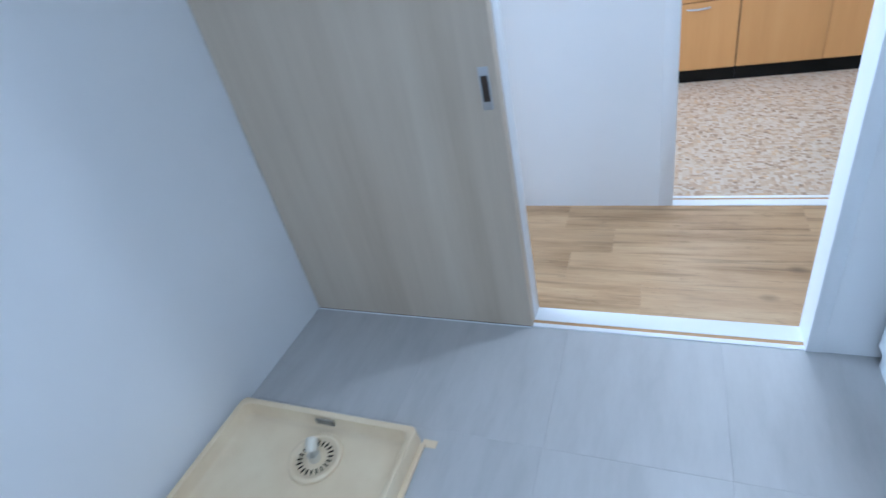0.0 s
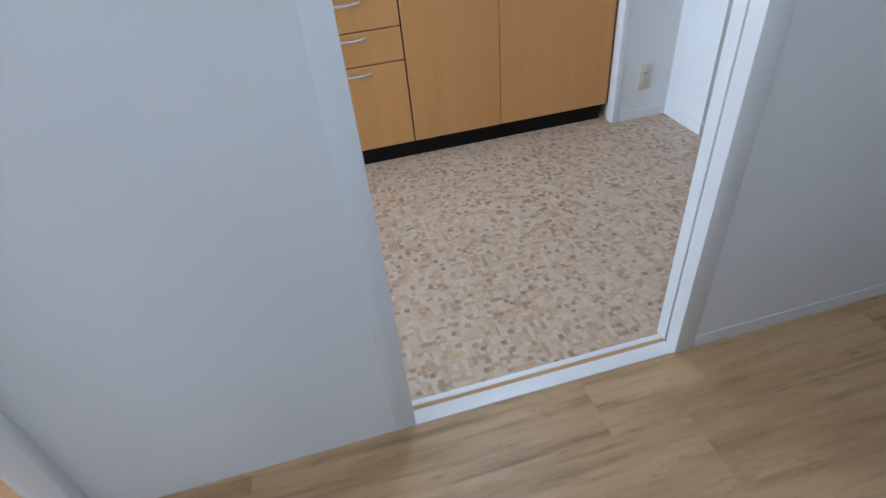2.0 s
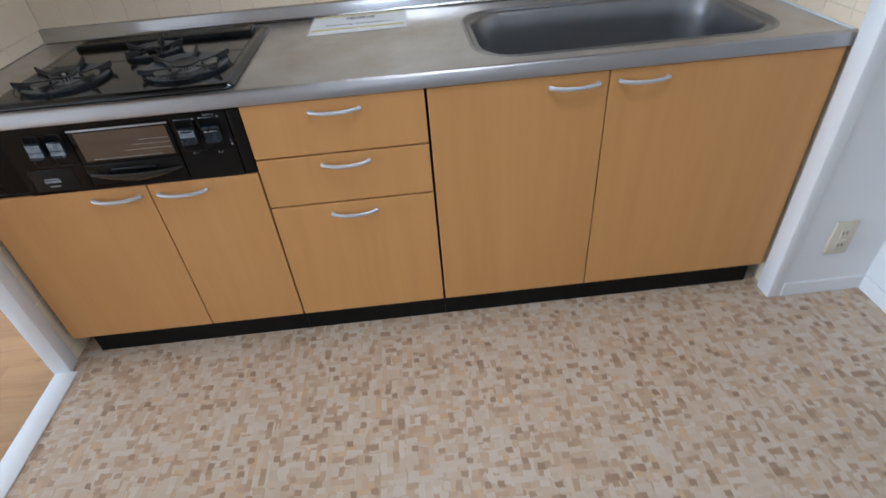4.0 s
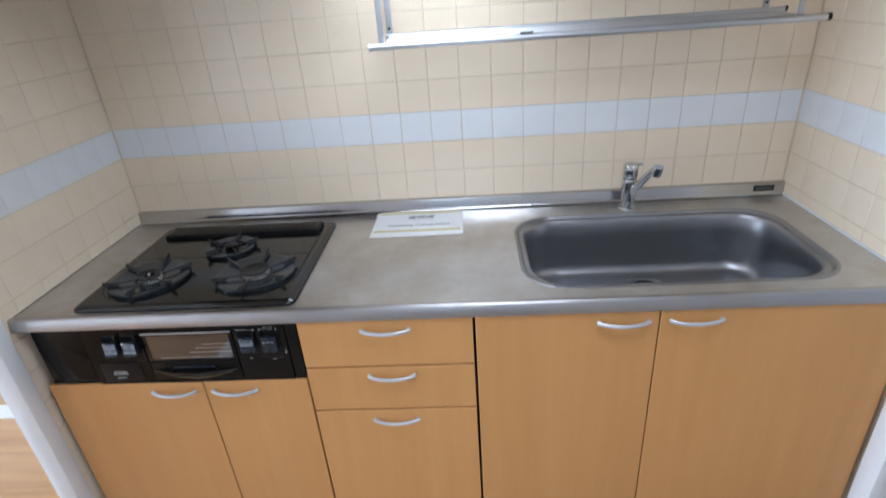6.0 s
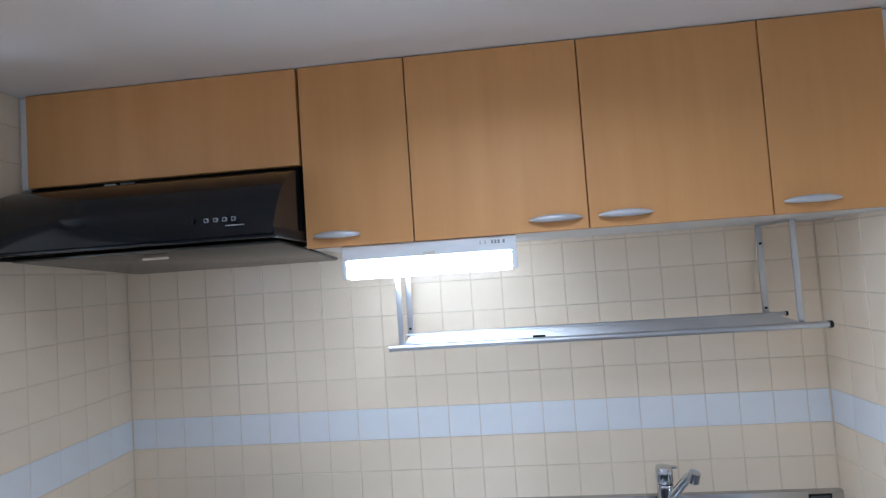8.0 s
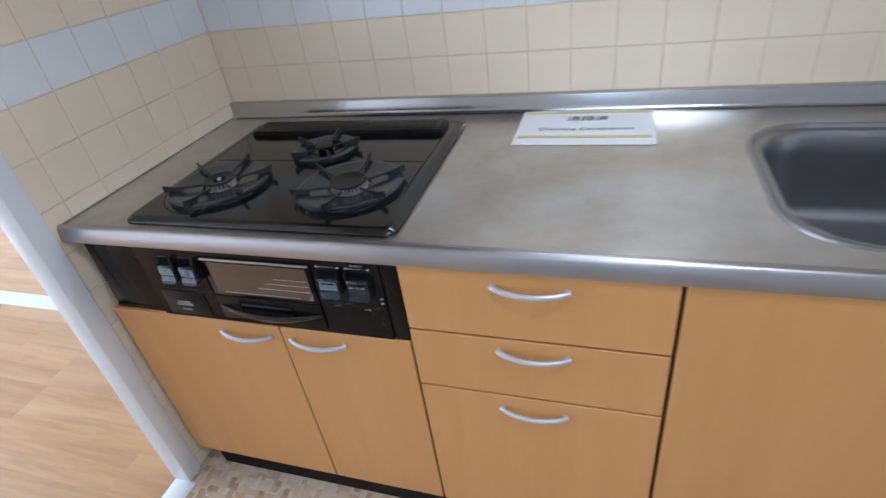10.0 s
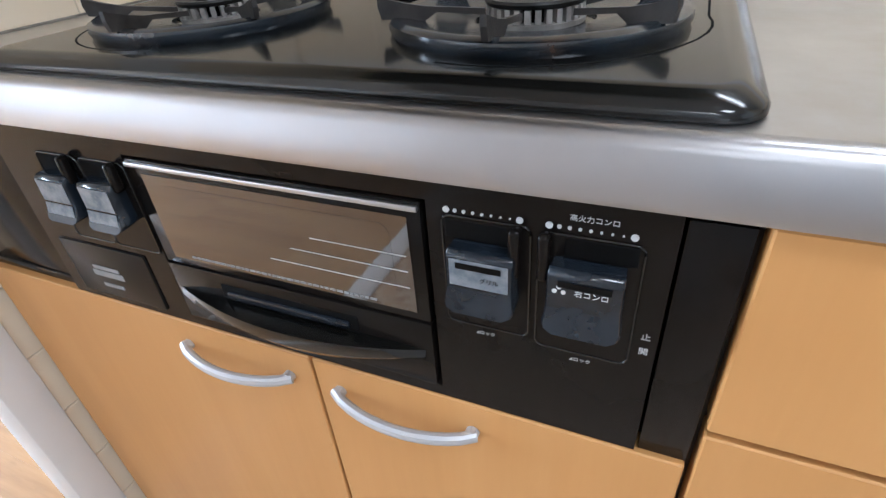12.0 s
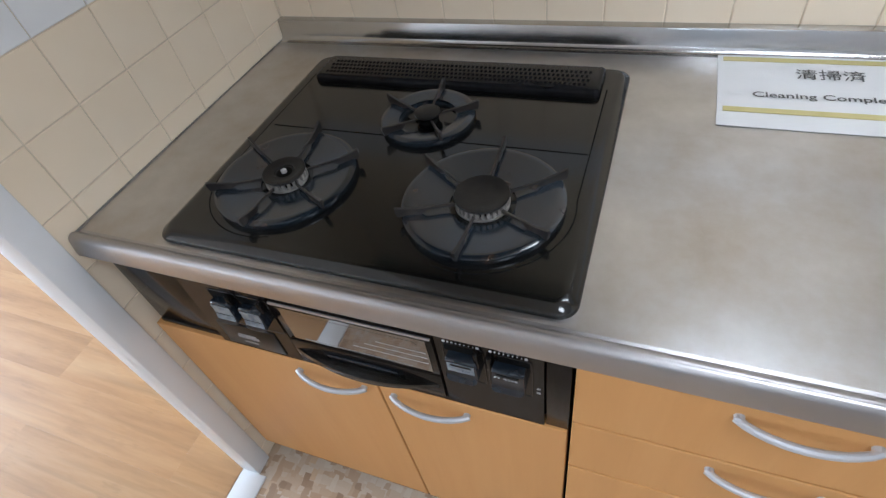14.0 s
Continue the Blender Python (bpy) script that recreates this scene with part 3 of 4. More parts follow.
sweep(bm, [(1.716, -0.09, 0.858), (1.731, -0.115, 0.895), (1.748, -0.142, 0.935), (1.759, -0.158, 0.959), (1.767, -0.169, 0.967)], 0.0115, 14)
part("spout", bm, CHROME, tap)
bm = bmesh.new()
rod(bm, (1.768, -0.168, 0.95), (1.772, -0.175, 0.978), 0.015, 20)
part("spout_head", bm, CHROME, tap)

# ---- kitchen: wall cabinets ----
UP, UB = -0.417, 1.66


def pill_handle(parent, x0, x1, z):
    bm = bmesh.new()
    pts = []
    for k in range(11):
        s = k / 5 - 1
        pts.append(((x0 + x1) / 2 + s * (x1 - x0) / 2, UP - 0.006 - 0.014 * (1 - s * s), z - 0.001 * s * s))
    sweep(bm, pts, [0.0090 * (1 - 0.72 * abs(k / 5 - 1) ** 3) for k in range(11)], 12, 1.0)
    return part("handle", bm, GREY_PAINT, parent, "curved silver handle")


def wall_unit(label, x0, x1, z0, doors):
    t = thing("wall_cabinet", ((x0 + x1) / 2, -0.2, z0), label, "kitchen cabinet", "wall cabinets below the ceiling")
    # the carcass over the hood takes the gap-shade colour, the others are white
    part("body", boxes((x0 + 0.001, x1 - 0.001, UP + 0.02, -0.002, z0 + 0.001, C - 0.002)), PLASTIC if z0 < 1.8 else EDGE, t, "laminate carcass, white except for gap-shade brown over the hood")
    for d in doors:
        g = 0.0016
        p = part("door", boxes((d[0] + g, d[1] - g, UP, UP + 0.0195, z0, C - 0.003), bevel=0.0012, seg=1), BEECH, t)
        if len(d) > 2:
            pill_handle(p, d[2], d[3], UB + 0.03)
    return t


wall_unit("beech-laminate panel cabinet above the black range hood", 0.034, 0.786, 1.876, [(0.034, 0.786)])
wall_unit("narrow beech-laminate wall cabinet beside the range hood", 0.790, 1.067, UB, [(0.790, 1.067, 0.812, 0.932)])
wall_unit("wide beech-laminate wall cabinet with two doors", 1.067, 1.922, UB, [(1.067, 1.496, 1.352, 1.478), (1.496, 1.922, 1.518, 1.645)])
wall_unit("narrow beech-laminate wall cabinet beside the tiled side wall", 1.922, 2.205, UB, [(1.922, 2.205, 1.943, 2.070)])
solid("cabinet_filler", boxes((0.004, 0.033, -0.40, -0.002, 1.876, C - 0.002)), WALL, "white filler strip beside the wall cabinets", "filler strip", kind="structure")
solid("cabinet_filler", boxes((2.206, 2.246, -0.40, -0.002, UB, C - 0.002)), WALL, "white filler strip beside the wall cabinets", "filler strip", kind="structure")

# ---- kitchen: range hood ----
hood = thing("range_hood", (0.4, -0.3, 1.64), "black metal range hood with a curved front over the cooker", "range hood")
prof = [(-0.02, 1.868), (-0.405, 1.868), (-0.44, 1.860), (-0.475, 1.846), (-0.51, 1.824), (-0.545, 1.793), (-0.572, 1.757), (-0.590, 1.722), (-0.598, 1.700), (-0.600, 1.690), (-0.594, 1.686), (-0.585, 1.692), (-0.56, 1.700), (-0.02, 1.700)]
HOOD = mottled("black_glossy_paint", (0.003, 0.004, 0.006), (0.006, 0.008, 0.011), 6, (0.08, 0.16), spec=0.3, fine=60, relief=0.01)
part("canopy", extrude_x(bmesh.new(), prof, 0.018, 0.782), HOOD, hood, smooth=35)
part("side_cheek", boxes((0.776, 0.7855, -0.594, -0.02, 1.680, 1.705), bevel=0.003), BLACK, hood)
part("side_cheek", boxes((0.012, 0.022, -0.594, -0.02, 1.680, 1.705), bevel=0.003), BLACK, hood)
PANEL = mottled("greasy_grey_metal_panel", (0.045, 0.041, 0.036), (0.07, 0.064, 0.056), 9, (0.18, 0.28), metal=0.6, fine=300, relief=0.05)
bm = boxes((0.085, 0.766, -0.215, 0.25, -0.005, 0.005), bevel=0.004)
bmesh.ops.transform(bm, matrix=Matrix.Translation((0, -0.31, 1.662)) @ Matrix.Rotation(radians(-4), 4, "X"), verts=bm.verts)
tray = part("rectifier_panel", bm, PANEL, hood, "grey metal panel under the hood")
# black sheet that paints the shade between rim and panel
part("under_hood_shade", boxes((0.026, 0.774, -0.584, -0.03, 1.6935, 1.6995)), DARK, hood, "near-black sheet for the shade under the hood")
part("panel_clip", boxes((0.40, 0.462, -0.490, -0.476, 1.6570, 1.6625), bevel=0.002), IVORY, tray, "small metal clip")
part("lower_rim", boxes((0.02, 0.781, -0.601, -0.592, 1.681, 1.688), bevel=0.002), HOOD, hood)
FAINT = mottled("faint_grey_print", (0.22, 0.23, 0.24), (0.30, 0.31, 0.32), 40, (0.5, 0.6))
for x, w in ((0.592, 0.002), (0.625, 0.009), (0.647, 0.009), (0.668, 0.009), (0.689, 0.009)):
    part("switch", boxes((x - w / 2, x + w / 2, -0.5925, -0.586, 1.724, 1.7335 if w > 0.005 else 1.740), bevel=0.0005), FAINT if w > 0.005 else BLACK, hood, "small printed push switch")
    if w > 0.005:
        part("switch_face", boxes((x - w * 0.32, x + w * 0.32, -0.5932, -0.5924, 1.7257, 1.7319)), HOOD, hood)
part("maker_print", boxes((0.672, 0.715, -0.5965, -0.590, 1.7125, 1.7150)), FAINT, hood, "printed grey bar")
for xa, xb in ((0.246, 0.277), (0.291, 0.330)):
    part("sticker", boxes((xa, xb, -0.4085, -0.404, 1.8675, 1.8712)), FAINT if xa > 0.28 else PLASTIC, hood, "small pale sticker")
# black sheet filling the shaded gap between hood and cabinet
part("top_gap_shade", boxes((0.03, 0.78, -0.40, -0.03, 1.868, 1.874)), DARK, hood)

# ---- kitchen: lamp under the wall cabinet ----
lamp = thing("under_cabinet_lamp", (1.095, -0.36, 1.572), "white fluorescent strip lamp switched on under the cabinet", "lamp")
part("housing", boxes((0.877, 1.318, -0.407, -0.30, 1.622, 1.6595), bevel=0.004), PLASTIC, lamp)
part("end_cap", boxes((1.304, 1.318, -0.412, -0.33, 1.576, 1.622), bevel=0.004), PLASTIC, lamp)
part("end_cap", boxes((0.877, 0.889, -0.412, -0.33, 1.576, 1.622), bevel=0.004), PLASTIC, lamp)
bm = bmesh.new()
prof = [(-0.365 + 0.041 * math.cos(radians(a)), 1.617 + 0.043 * math.sin(radians(a))) for a in range(180, 361, 15)]
extrude_x(bm, prof, 0.889, 1.304)
part("diffuser", bm, LAMP, lamp, "glowing white tube cover", smooth=50)
part("switch", boxes((1.085, 1.115, -0.4085, -0.405, 1.626, 1.632), bevel=0.001), IVORY, lamp)
for x in (1.228, 1.240, 1.256, 1.264, 1.272, 1.284):
    part("label_mark", boxes((x, x + (0.002 if x < 1.25 else 0.0055), -0.4078, -0.4065, 1.641, 1.650)), FAINT, lamp)

# ---- kitchen: hanging dish rack ----
rack = thing("dish_rack", (1.54, -0.13, 1.365), "hanging aluminium dish rack with wire shelf over the sink", "dish rack")
part("front_rail", rod(bmesh.new(), (0.955, -0.228, 1.372), (2.128, -0.228, 1.372), 0.0085, 14), ALU, rack)
part("rail_cap", rod(bmesh.new(), (2.128, -0.228, 1.372), (2.137, -0.228, 1.372), 0.0098, 14), BLACK, rack)
part("rail_cap", rod(bmesh.new(), (0.949, -0.228, 1.372), (0.955, -0.228, 1.372), 0.0098, 14), ALU, rack)
part("rear_rail", rod(bmesh.new(), (0.972, -0.045, 1.386), (2.118, -0.045, 1.386), 0.006, 12), ALU, rack)
part("rail_cap", rod(bmesh.new(), (2.118, -0.045, 1.386), (2.124, -0.045, 1.386), 0.0072, 12), BLACK, rack)
for k in range(11):
    y = -0.208 + k * 0.0145
    part("shelf_wire", rod(bmesh.new(), (0.985, y, 1.374 + k * 0.0009), (2.085, y, 1.374 + k * 0.0009), 0.0024, 8), ALU, rack)
for x in (0.982, 1.54, 2.074):
    part("cross_bar", boxes((x - 0.008, x + 0.008, -0.226, -0.04, 1.364, 1.371), bevel=0.001), ALU, rack)
part("maker_label", boxes((1.355, 1.39, -0.207, -0.203, 1.378, 1.384)), BLACK, rack)
for x in (0.982, 2.070):
    part("front_post", boxes((x - 0.008, x + 0.008, -0.214, -0.209, 1.366, 1.656), bevel=0.001), ALU, rack)
    p = part("rear_post", boxes((x - 0.009, x + 0.009, -0.034, -0.029, 1.38, 1.656), bevel=0.001), ALU, rack)
    part("top_bar", boxes((x - 0.008, x + 0.008, -0.216, -0.027, 1.651, 1.657), bevel=0.001), ALU, rack)
    for z in (1.405, 1.60):
        part("screw", rod(bmesh.new(), (x, -0.034, z), (x, -0.037, z), 0.004, 10), BLACK, p)

# ---- kitchen: gas cooker ----
cooker = thing("gas_cooker", (0.45, -0.35, 0.595), "black built-in gas cooker with three burners and a fish grill", "cooker")
bm = bmesh.new()
rings = []
for inset, z in ((0.0, WT + 0.0006), (0.0, 0.8125), (0.0018, 0.8152), (0.0105, 0.8205), (0.0130, 0.8216), (0.0170, 0.8220)):
    rings.append([bm.verts.new((x, y, z)) for x, y in round_rect(0.150 + inset, 0.746 - inset, -0.614 + inset, -0.098 - inset, max(0.024 - 0.5 * inset, 0.008))])
for a, b in zip(rings, rings[1:]):
    for k in range(len(a)):
        bm.faces.new((a[k], a[(k + 1) % len(a)], b[(k + 1) % len(b)], b[k]))
bm.faces.new(rings[0][::-1])
bm.faces.new(rings[-1])
top = part("top_plate", bm, ENAMEL, cooker, smooth=50)
part("seam", boxes((0.188, 0.714, -0.343, -0.340, 0.8214, 0.8223), bevel=0.0005, seg=1), DARK, top)


def side_seam(x, cx, cy, r, first, last):
    """A dark joint down the side of the drip plate that turns in along a burner."""
    pts = [(x, -0.175), (x, -0.25), (x, -0.33)]
    pts += [(cx + r * math.cos(radians(first + (last - first) * k / 14)), cy + r * math.sin(radians(first + (last - first) * k / 14))) for k in range(15)]
    return part("seam", sweep(bmesh.new(), [(px, py, 0.8215) for px, py in pts], 0.0014, 6, 0.6), DARK, top, smooth=60)


side_seam(0.716, 0.598, -0.465, 0.1205, 12, -105)
side_seam(0.179, 0.294, -0.470, 0.1185, 166, 288)
VENT = mottled("black_speckled_metal", (0.004, 0.004, 0.005), (0.010, 0.010, 0.011), 30, (0.14, 0.22), spec=0.15, fine=500, relief=0.1)
vent = part("exhaust_vent", slab(bmesh.new(), round_rect(0.192, 0.708, -0.200, -0.122, 0.008, 4), 0.8215, 0.8345, 0.006, 0.006), VENT, top, "raised black exhaust vent with small holes", smooth=50)
# holes drawn as raised black flecks, their inner shade given by colour
bm = bmesh.new()
for r in range(4):
    for k in range(62):
        x, y = 0.212 + k * 0.0077 + (r % 2) * 0.0038, -0.183 + r * 0.0125
        box(bm, x - 0.0020, x + 0.0020, y - 0.0030, y + 0.0030, 0.8340, 0.8349)
tagged(part("perforation", bm, DARK, vent, smooth=0), kind="stuff")
SCALED = mottled("burnt_white_metal", (0.20, 0.19, 0.175), (0.42, 0.40, 0.37), 60, (0.5, 0.7), metal=0.3, fine=500, relief=0.3)


def burner(cx, cy, r, cap, fins, first, label, hole):
    z = 0.8185
    b = part("burner", lathe(bmesh.new(), (cx, cy, z), [(r + 0.004, 0.0), (r + 0.004, 0.0015), (r - 0.002, 0.002), (r - 0.006, -0.0005)], 48), ENAMEL, cooker, label, smooth=40)
    eye = cap + (0.009 if r > 0.09 else 0.023)
    dish = lathe(bmesh.new(), (cx, cy, z), [(r - 0.003, 0.003), (r - 0.0005, 0.008), (r - 0.001, 0.013), (r - 0.006, 0.0155), (r - 0.012, 0.0145), (r - 0.03, 0.0105), (eye + 0.007, 0.0070), (eye + 0.001, 0.006), (eye, 0.001)], 56)
    part("trivet_dish", dish, DISH, b, "dished black trivet ring", smooth=40)
    for k in range(fins):
        a = radians(first + 360 * k / fins)
        bm = bmesh.new()
        prof = [(cap + 0.003, 0.0115), (r - 0.036, 0.0165), (r - 0.026, 0.0105), (r - 0.008, 0.0135), (r + 0.004, 0.0150), (r + 0.006, 0.0235), (r + 0.0055, 0.0300), (r + 0.001, 0.0285), (r - 0.014, 0.0240), (r - 0.028, 0.0210), (cap + 0.003, 0.0160)]
        sides = []
        for w in (-0.0014, 0.0014):
            sides.append([bm.verts.new((cx + d * math.cos(a) - w * (0.6 + 0.9 * d / r) * math.sin(a), cy + d * math.sin(a) + w * (0.6 + 0.9 * d / r) * math.cos(a), z + h)) for d, h in prof])
        n = len(prof)
        for i in range(n):
            bm.faces.new((sides[0][i], sides[0][(i + 1) % n], sides[1][(i + 1) % n], sides[1][i]))
        bm.faces.new(sides[0][::-1])
        bm.faces.new(sides[1])
        part("trivet_fin", bm, IRON, b, smooth=0)
    # throat coloured near-black for the shade around the cap
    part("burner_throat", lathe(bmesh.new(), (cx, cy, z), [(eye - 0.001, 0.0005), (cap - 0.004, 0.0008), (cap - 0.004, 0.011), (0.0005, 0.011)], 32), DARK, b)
    if r < 0.09:
        part("burner_cap", lathe(bmesh.new(), (cx, cy, z), [(0.0005, 0.014), (0.013, 0.014), (cap, 0.016), (cap, 0.019), (cap - 0.002, 0.0205), (0.0005, 0.020)], 32), CAP, b, "worn black burner cap", smooth=40)
        return b
    bm = bmesh.new()
    for k in range(22 if hole else 30):
        a0 = 2 * math.pi * k / (22 if hole else 30)
        m = Matrix.Translation((cx, cy, z)) @ Matrix.Rotation(a0, 4, "Z")
        made = bmesh.ops.create_cube(bm, size=1.0, matrix=m @ Matrix.LocRotScale((cap - 0.0015, 0, 0.0125), None, (0.006, 0.0042, 0.009)))
    lathe(bm, (cx, cy, z), [(cap + 0.002, 0.004), (cap + 0.0025, 0.0075), (cap - 0.004, 0.0085)], 32)
    tagged(part("flame_ring", bm, SCALED, b, "burnt white flame ring", smooth=0), kind="stuff")
    top = [(cap + 0.001, 0.0175), (cap + 0.0028, 0.0205), (cap + 0.0018, 0.0224), (cap - 0.003, 0.0222), (cap * 0.74, 0.0204)]
    top += [(0.0155, 0.0200), (0.0145, 0.0178), (0.0005, 0.0178)] if hole else [(cap * 0.5, 0.0196), (0.0005, 0.0194)]
    part("burner_cap", lathe(bmesh.new(), (cx, cy, z), [(0.0005, 0.0175)] + top, 40), CAP, b, "worn black burner cap", smooth=40)
    if hole:
        part("igniter_well", lathe(bmesh.new(), (cx, cy, z), [(0.0122, 0.0182), (0.0005, 0.0184)], 12), DARK, b)
        part("igniter_pin", lathe(bmesh.new(), (cx, cy, z), [(0.0045, 0.0184), (0.0042, 0.0225), (0.0005, 0.0230)], 12), GREY_PAINT, b, "bright igniter pin")
    return b


burner(0.294, -0.470, 0.108, 0.030, 6, 30, "burner in a black iron trivet", True)
burner(0.598, -0.465, 0.109, 0.0345, 6, 30, "large burner in a black iron trivet", False)
burner(0.455, -0.291, 0.077, 0.021, 5, 90, "small burner in a black iron trivet", True)

# front panel of the cooker
def slab_front(x0, x1, z0, z1):
    """A thin upright plate with rounded corners on the grill door."""
    bm = bmesh.new()
    ring = round_rect(x0, x1, z0, z1, 0.008, 4)
    a = [bm.verts.new((x, KF - 0.0034, z)) for x, z in ring]
    b = [bm.verts.new((x, KF - 0.0030, z)) for x, z in ring]
    for k in range(len(ring)):
        bm.faces.new((a[k], a[(k + 1) % len(ring)], b[(k + 1) % len(ring)], b[k]))
    bm.faces.new(a)
    return bm


KF = -0.641
for r in ((0.176, 0.334, KF, -0.60, 0.596, 0.776), (0.334, 0.582, KF + 0.012, -0.60, 0.596, 0.776), (0.582, 0.7175, KF, -0.60, 0.596, 0.776), (0.334, 0.582, KF, -0.61, 0.762, 0.776), (0.334, 0.582, KF, -0.61, 0.596, 0.606)):
    part("front_panel", boxes(r), FASCIA, cooker, smooth=0)
part("side_filler", boxes((0.7195, 0.749, KF + 0.002, -0.60, 0.596, 0.771), bevel=0.001), FASCIA, cooker)
part("side_filler", boxes((0.036, 0.174, KF + 0.006, -0.60, 0.605, 0.771), (0.036, 0.174, KF + 0.004, -0.60, 0.596, 0.607), bevel=0.003), FASCIA, cooker)
grill = part("grill_door", boxes((0.338, 0.579, KF - 0.002, KF + 0.011, 0.668, 0.7605), (0.338, 0.579, KF - 0.003, KF + 0.011, 0.608, 0.667), bevel=0.0015), FASCIA, cooker, "grill door with a brown glass window")
GLASS = mat("brown_grill_glass", (0.045, 0.03, 0.02), 0.04, 0.0, 1.0)
bsdf(GLASS).inputs["Coat Weight"].default_value = 1.0
part("window_pane", boxes((0.352, 0.570, KF - 0.0032, KF - 0.0018, 0.676, 0.750)), GLASS, grill, "dark brown glass", smooth=0)
BROWN = mottled("brown_inner_glass", (0.032, 0.021, 0.015), (0.055, 0.038, 0.027), 18, (0.02, 0.04), spec=1.0, fine=200, relief=0.01)
bsdf(BROWN).inputs["Coat Weight"].default_value = 1.0
part("inner_pane", slab_front(0.368, 0.557, 0.684, 0.743), BROWN, grill, "lighter brown inner glass", smooth=0)
part("top_strip", boxes((0.339, 0.578, KF - 0.0045, KF - 0.001, 0.7545, 0.7585), bevel=0.001), ALU, grill, "bright metal strip")
for z in (0.696, 0.709, 0.721):
    part("rack_wire", boxes((0.455 + 1.6 * (z - 0.696), 0.567, KF - 0.0039, KF - 0.0031, z, z + 0.0005)), GREY_PAINT, grill)
KNOB = mottled("smoky_blue_black_plastic", (0.007, 0.010, 0.015), (0.016, 0.022, 0.030), 40, (0.06, 0.13), spec=0.5, fine=300, relief=0.015)
bm = bmesh.new()
print_rng = random.Random(9)
x = 0.372
while x < 0.535:
    w = print_rng.uniform(0.002, 0.006)
    box(bm, x, x + w, KF - 0.0035, KF - 0.0030, 0.6785, 0.6805)
    x += w + 0.0012
tagged(part("printed_line", bm, FAINT, grill, "line of tiny pale print", smooth=0), kind="stuff")
bm = bmesh.new()
rows = []
for k in range(17):
    s = k / 8 - 1
    x = 0.458 + s * 0.115
    out = 0.003 + 0.020 * (1 - s * s)
    low = 0.636 - 0.017 * (1 - s * s)
    rows.append([bm.verts.new((x, KF - 0.002, 0.643)), bm.verts.new((x, KF - out, 0.642)), bm.verts.new((x, KF - out - 0.002, 0.637 - 0.004 * (1 - s * s))), bm.verts.new((x, KF - out * 0.6 - 0.002, low)), bm.verts.new((x, KF - 0.002, low - 0.004))])
for a, b in zip(rows, rows[1:]):
    for k in range(4):
        bm.faces.new((a[k], b[k], b[k + 1], a[k + 1]))
part("grill_handle", bm, ENAMEL, grill, "boat-shaped black grill handle", smooth=50)
# black plate standing for the shade behind the grip
part("handle_recess_shade", boxes((0.392, 0.520, KF - 0.0036, KF - 0.002, 0.645, 0.658), bevel=0.0005), DARK, grill)
part("handle_bar", boxes((0.400, 0.514, KF - 0.0075, KF - 0.003, 0.6465, 0.6535), bevel=0.0018), KNOB, grill, "grey rounded grip bar")

INK = mottled("pale_grey_print", (0.55, 0.56, 0.57), (0.62, 0.63, 0.64), 30, (0.5, 0.6))


def lever(cx, w, label, frame_x, frame_z, slot_x, slot_z=0.7405):
    """A push lever in a recess with a rounded rim and a dark slot above."""
    f = part("lever_recess", boxes((frame_x[0], frame_x[1], KF - 0.0006, KF + 0.002, *frame_z)), FASCIA, cooker, smooth=0)
    rim = [(x, KF - 0.0005, z) for x, z in round_rect(*frame_x, *frame_z, 0.005, 4)]
    part("recess_rim", sweep(bmesh.new(), rim + rim[:2], 0.0009, 6), ENAMEL, f, smooth=60)
    # the slot is a thin black plate, its depth shade only coloured
    part("slot", boxes((*slot_x, KF - 0.0014, KF - 0.0004, slot_z, 0.7525), bevel=0.0004, seg=1), DARK, f)
    bm = bmesh.new()
    rows = []
    low, high, r = 0.7005, 0.7395, 0.0055
    for n in range(19):
        z = high - (high - low) * n / 18
        d = max(0.0, low + r - z, z - (high - 0.002))
        hw = w / 2 - (r - math.sqrt(max(r * r - d * d, 0.0)) if z < low + r else 0.3 * d) + 0.0012 * min(max((0.717 - z) / 0.012, 0.0), 1.0)
        y = KF - 0.0145 - 0.0005 * (0.738 - z) / 0.021 if z > 0.717 else KF - 0.0150 - 0.0055 * ((0.717 - z) / (0.717 - low)) ** 1.6
        y += 0.003 * max(0.0, (z - 0.737) / 0.0025)
        back = KF + 0.001 if z > 0.704 else KF - 0.010
        rows.append([bm.verts.new((cx + a * hw, b, z)) for a, b in ((-0.96, back), (-1, y + 0.0012), (-0.95, y), (0.95, y), (1, y + 0.0012), (0.96, back))])
    for a, b in zip(rows, rows[1:]):
        for n in range(6):
            bm.faces.new((a[n], a[(n + 1) % 6], b[(n + 1) % 6], b[n]))
    bm.faces.new(rows[0])
    bm.faces.new(rows[-1][::-1])
    part("lever_knob", bm, KNOB, f, label, smooth=45)
    return f


f1 = lever(0.6185, 0.040, "smoky black push lever with a silver label", (0.592, 0.6445), (0.675, 0.7545), (0.594, 0.632))
f2 = lever(0.677, 0.040, "smoky black push lever with white print", (0.649, 0.7035), (0.671, 0.7535), (0.663, 0.701))
f3 = lever(0.254, 0.036, "push lever with a peeling pale label", (0.229, 0.278), (0.672, 0.7535), (0.231, 0.264), 0.728)
f4 = lever(0.305, 0.036, "push lever with a peeling pale label", (0.280, 0.3315), (0.672, 0.7535), (0.282, 0.316), 0.728)
for f, x0, z0 in ((f1, 0.6335, 0.724), (f2, 0.6495, 0.726), (f3, 0.266, 0.732), (f4, 0.320, 0.732)):
    part("pointer", boxes((x0, x0 + 0.007, KF - 0.010, KF - 0.001, z0, 0.756), bevel=0.0028, seg=3), FASCIA, f, "black flame-width pointer")
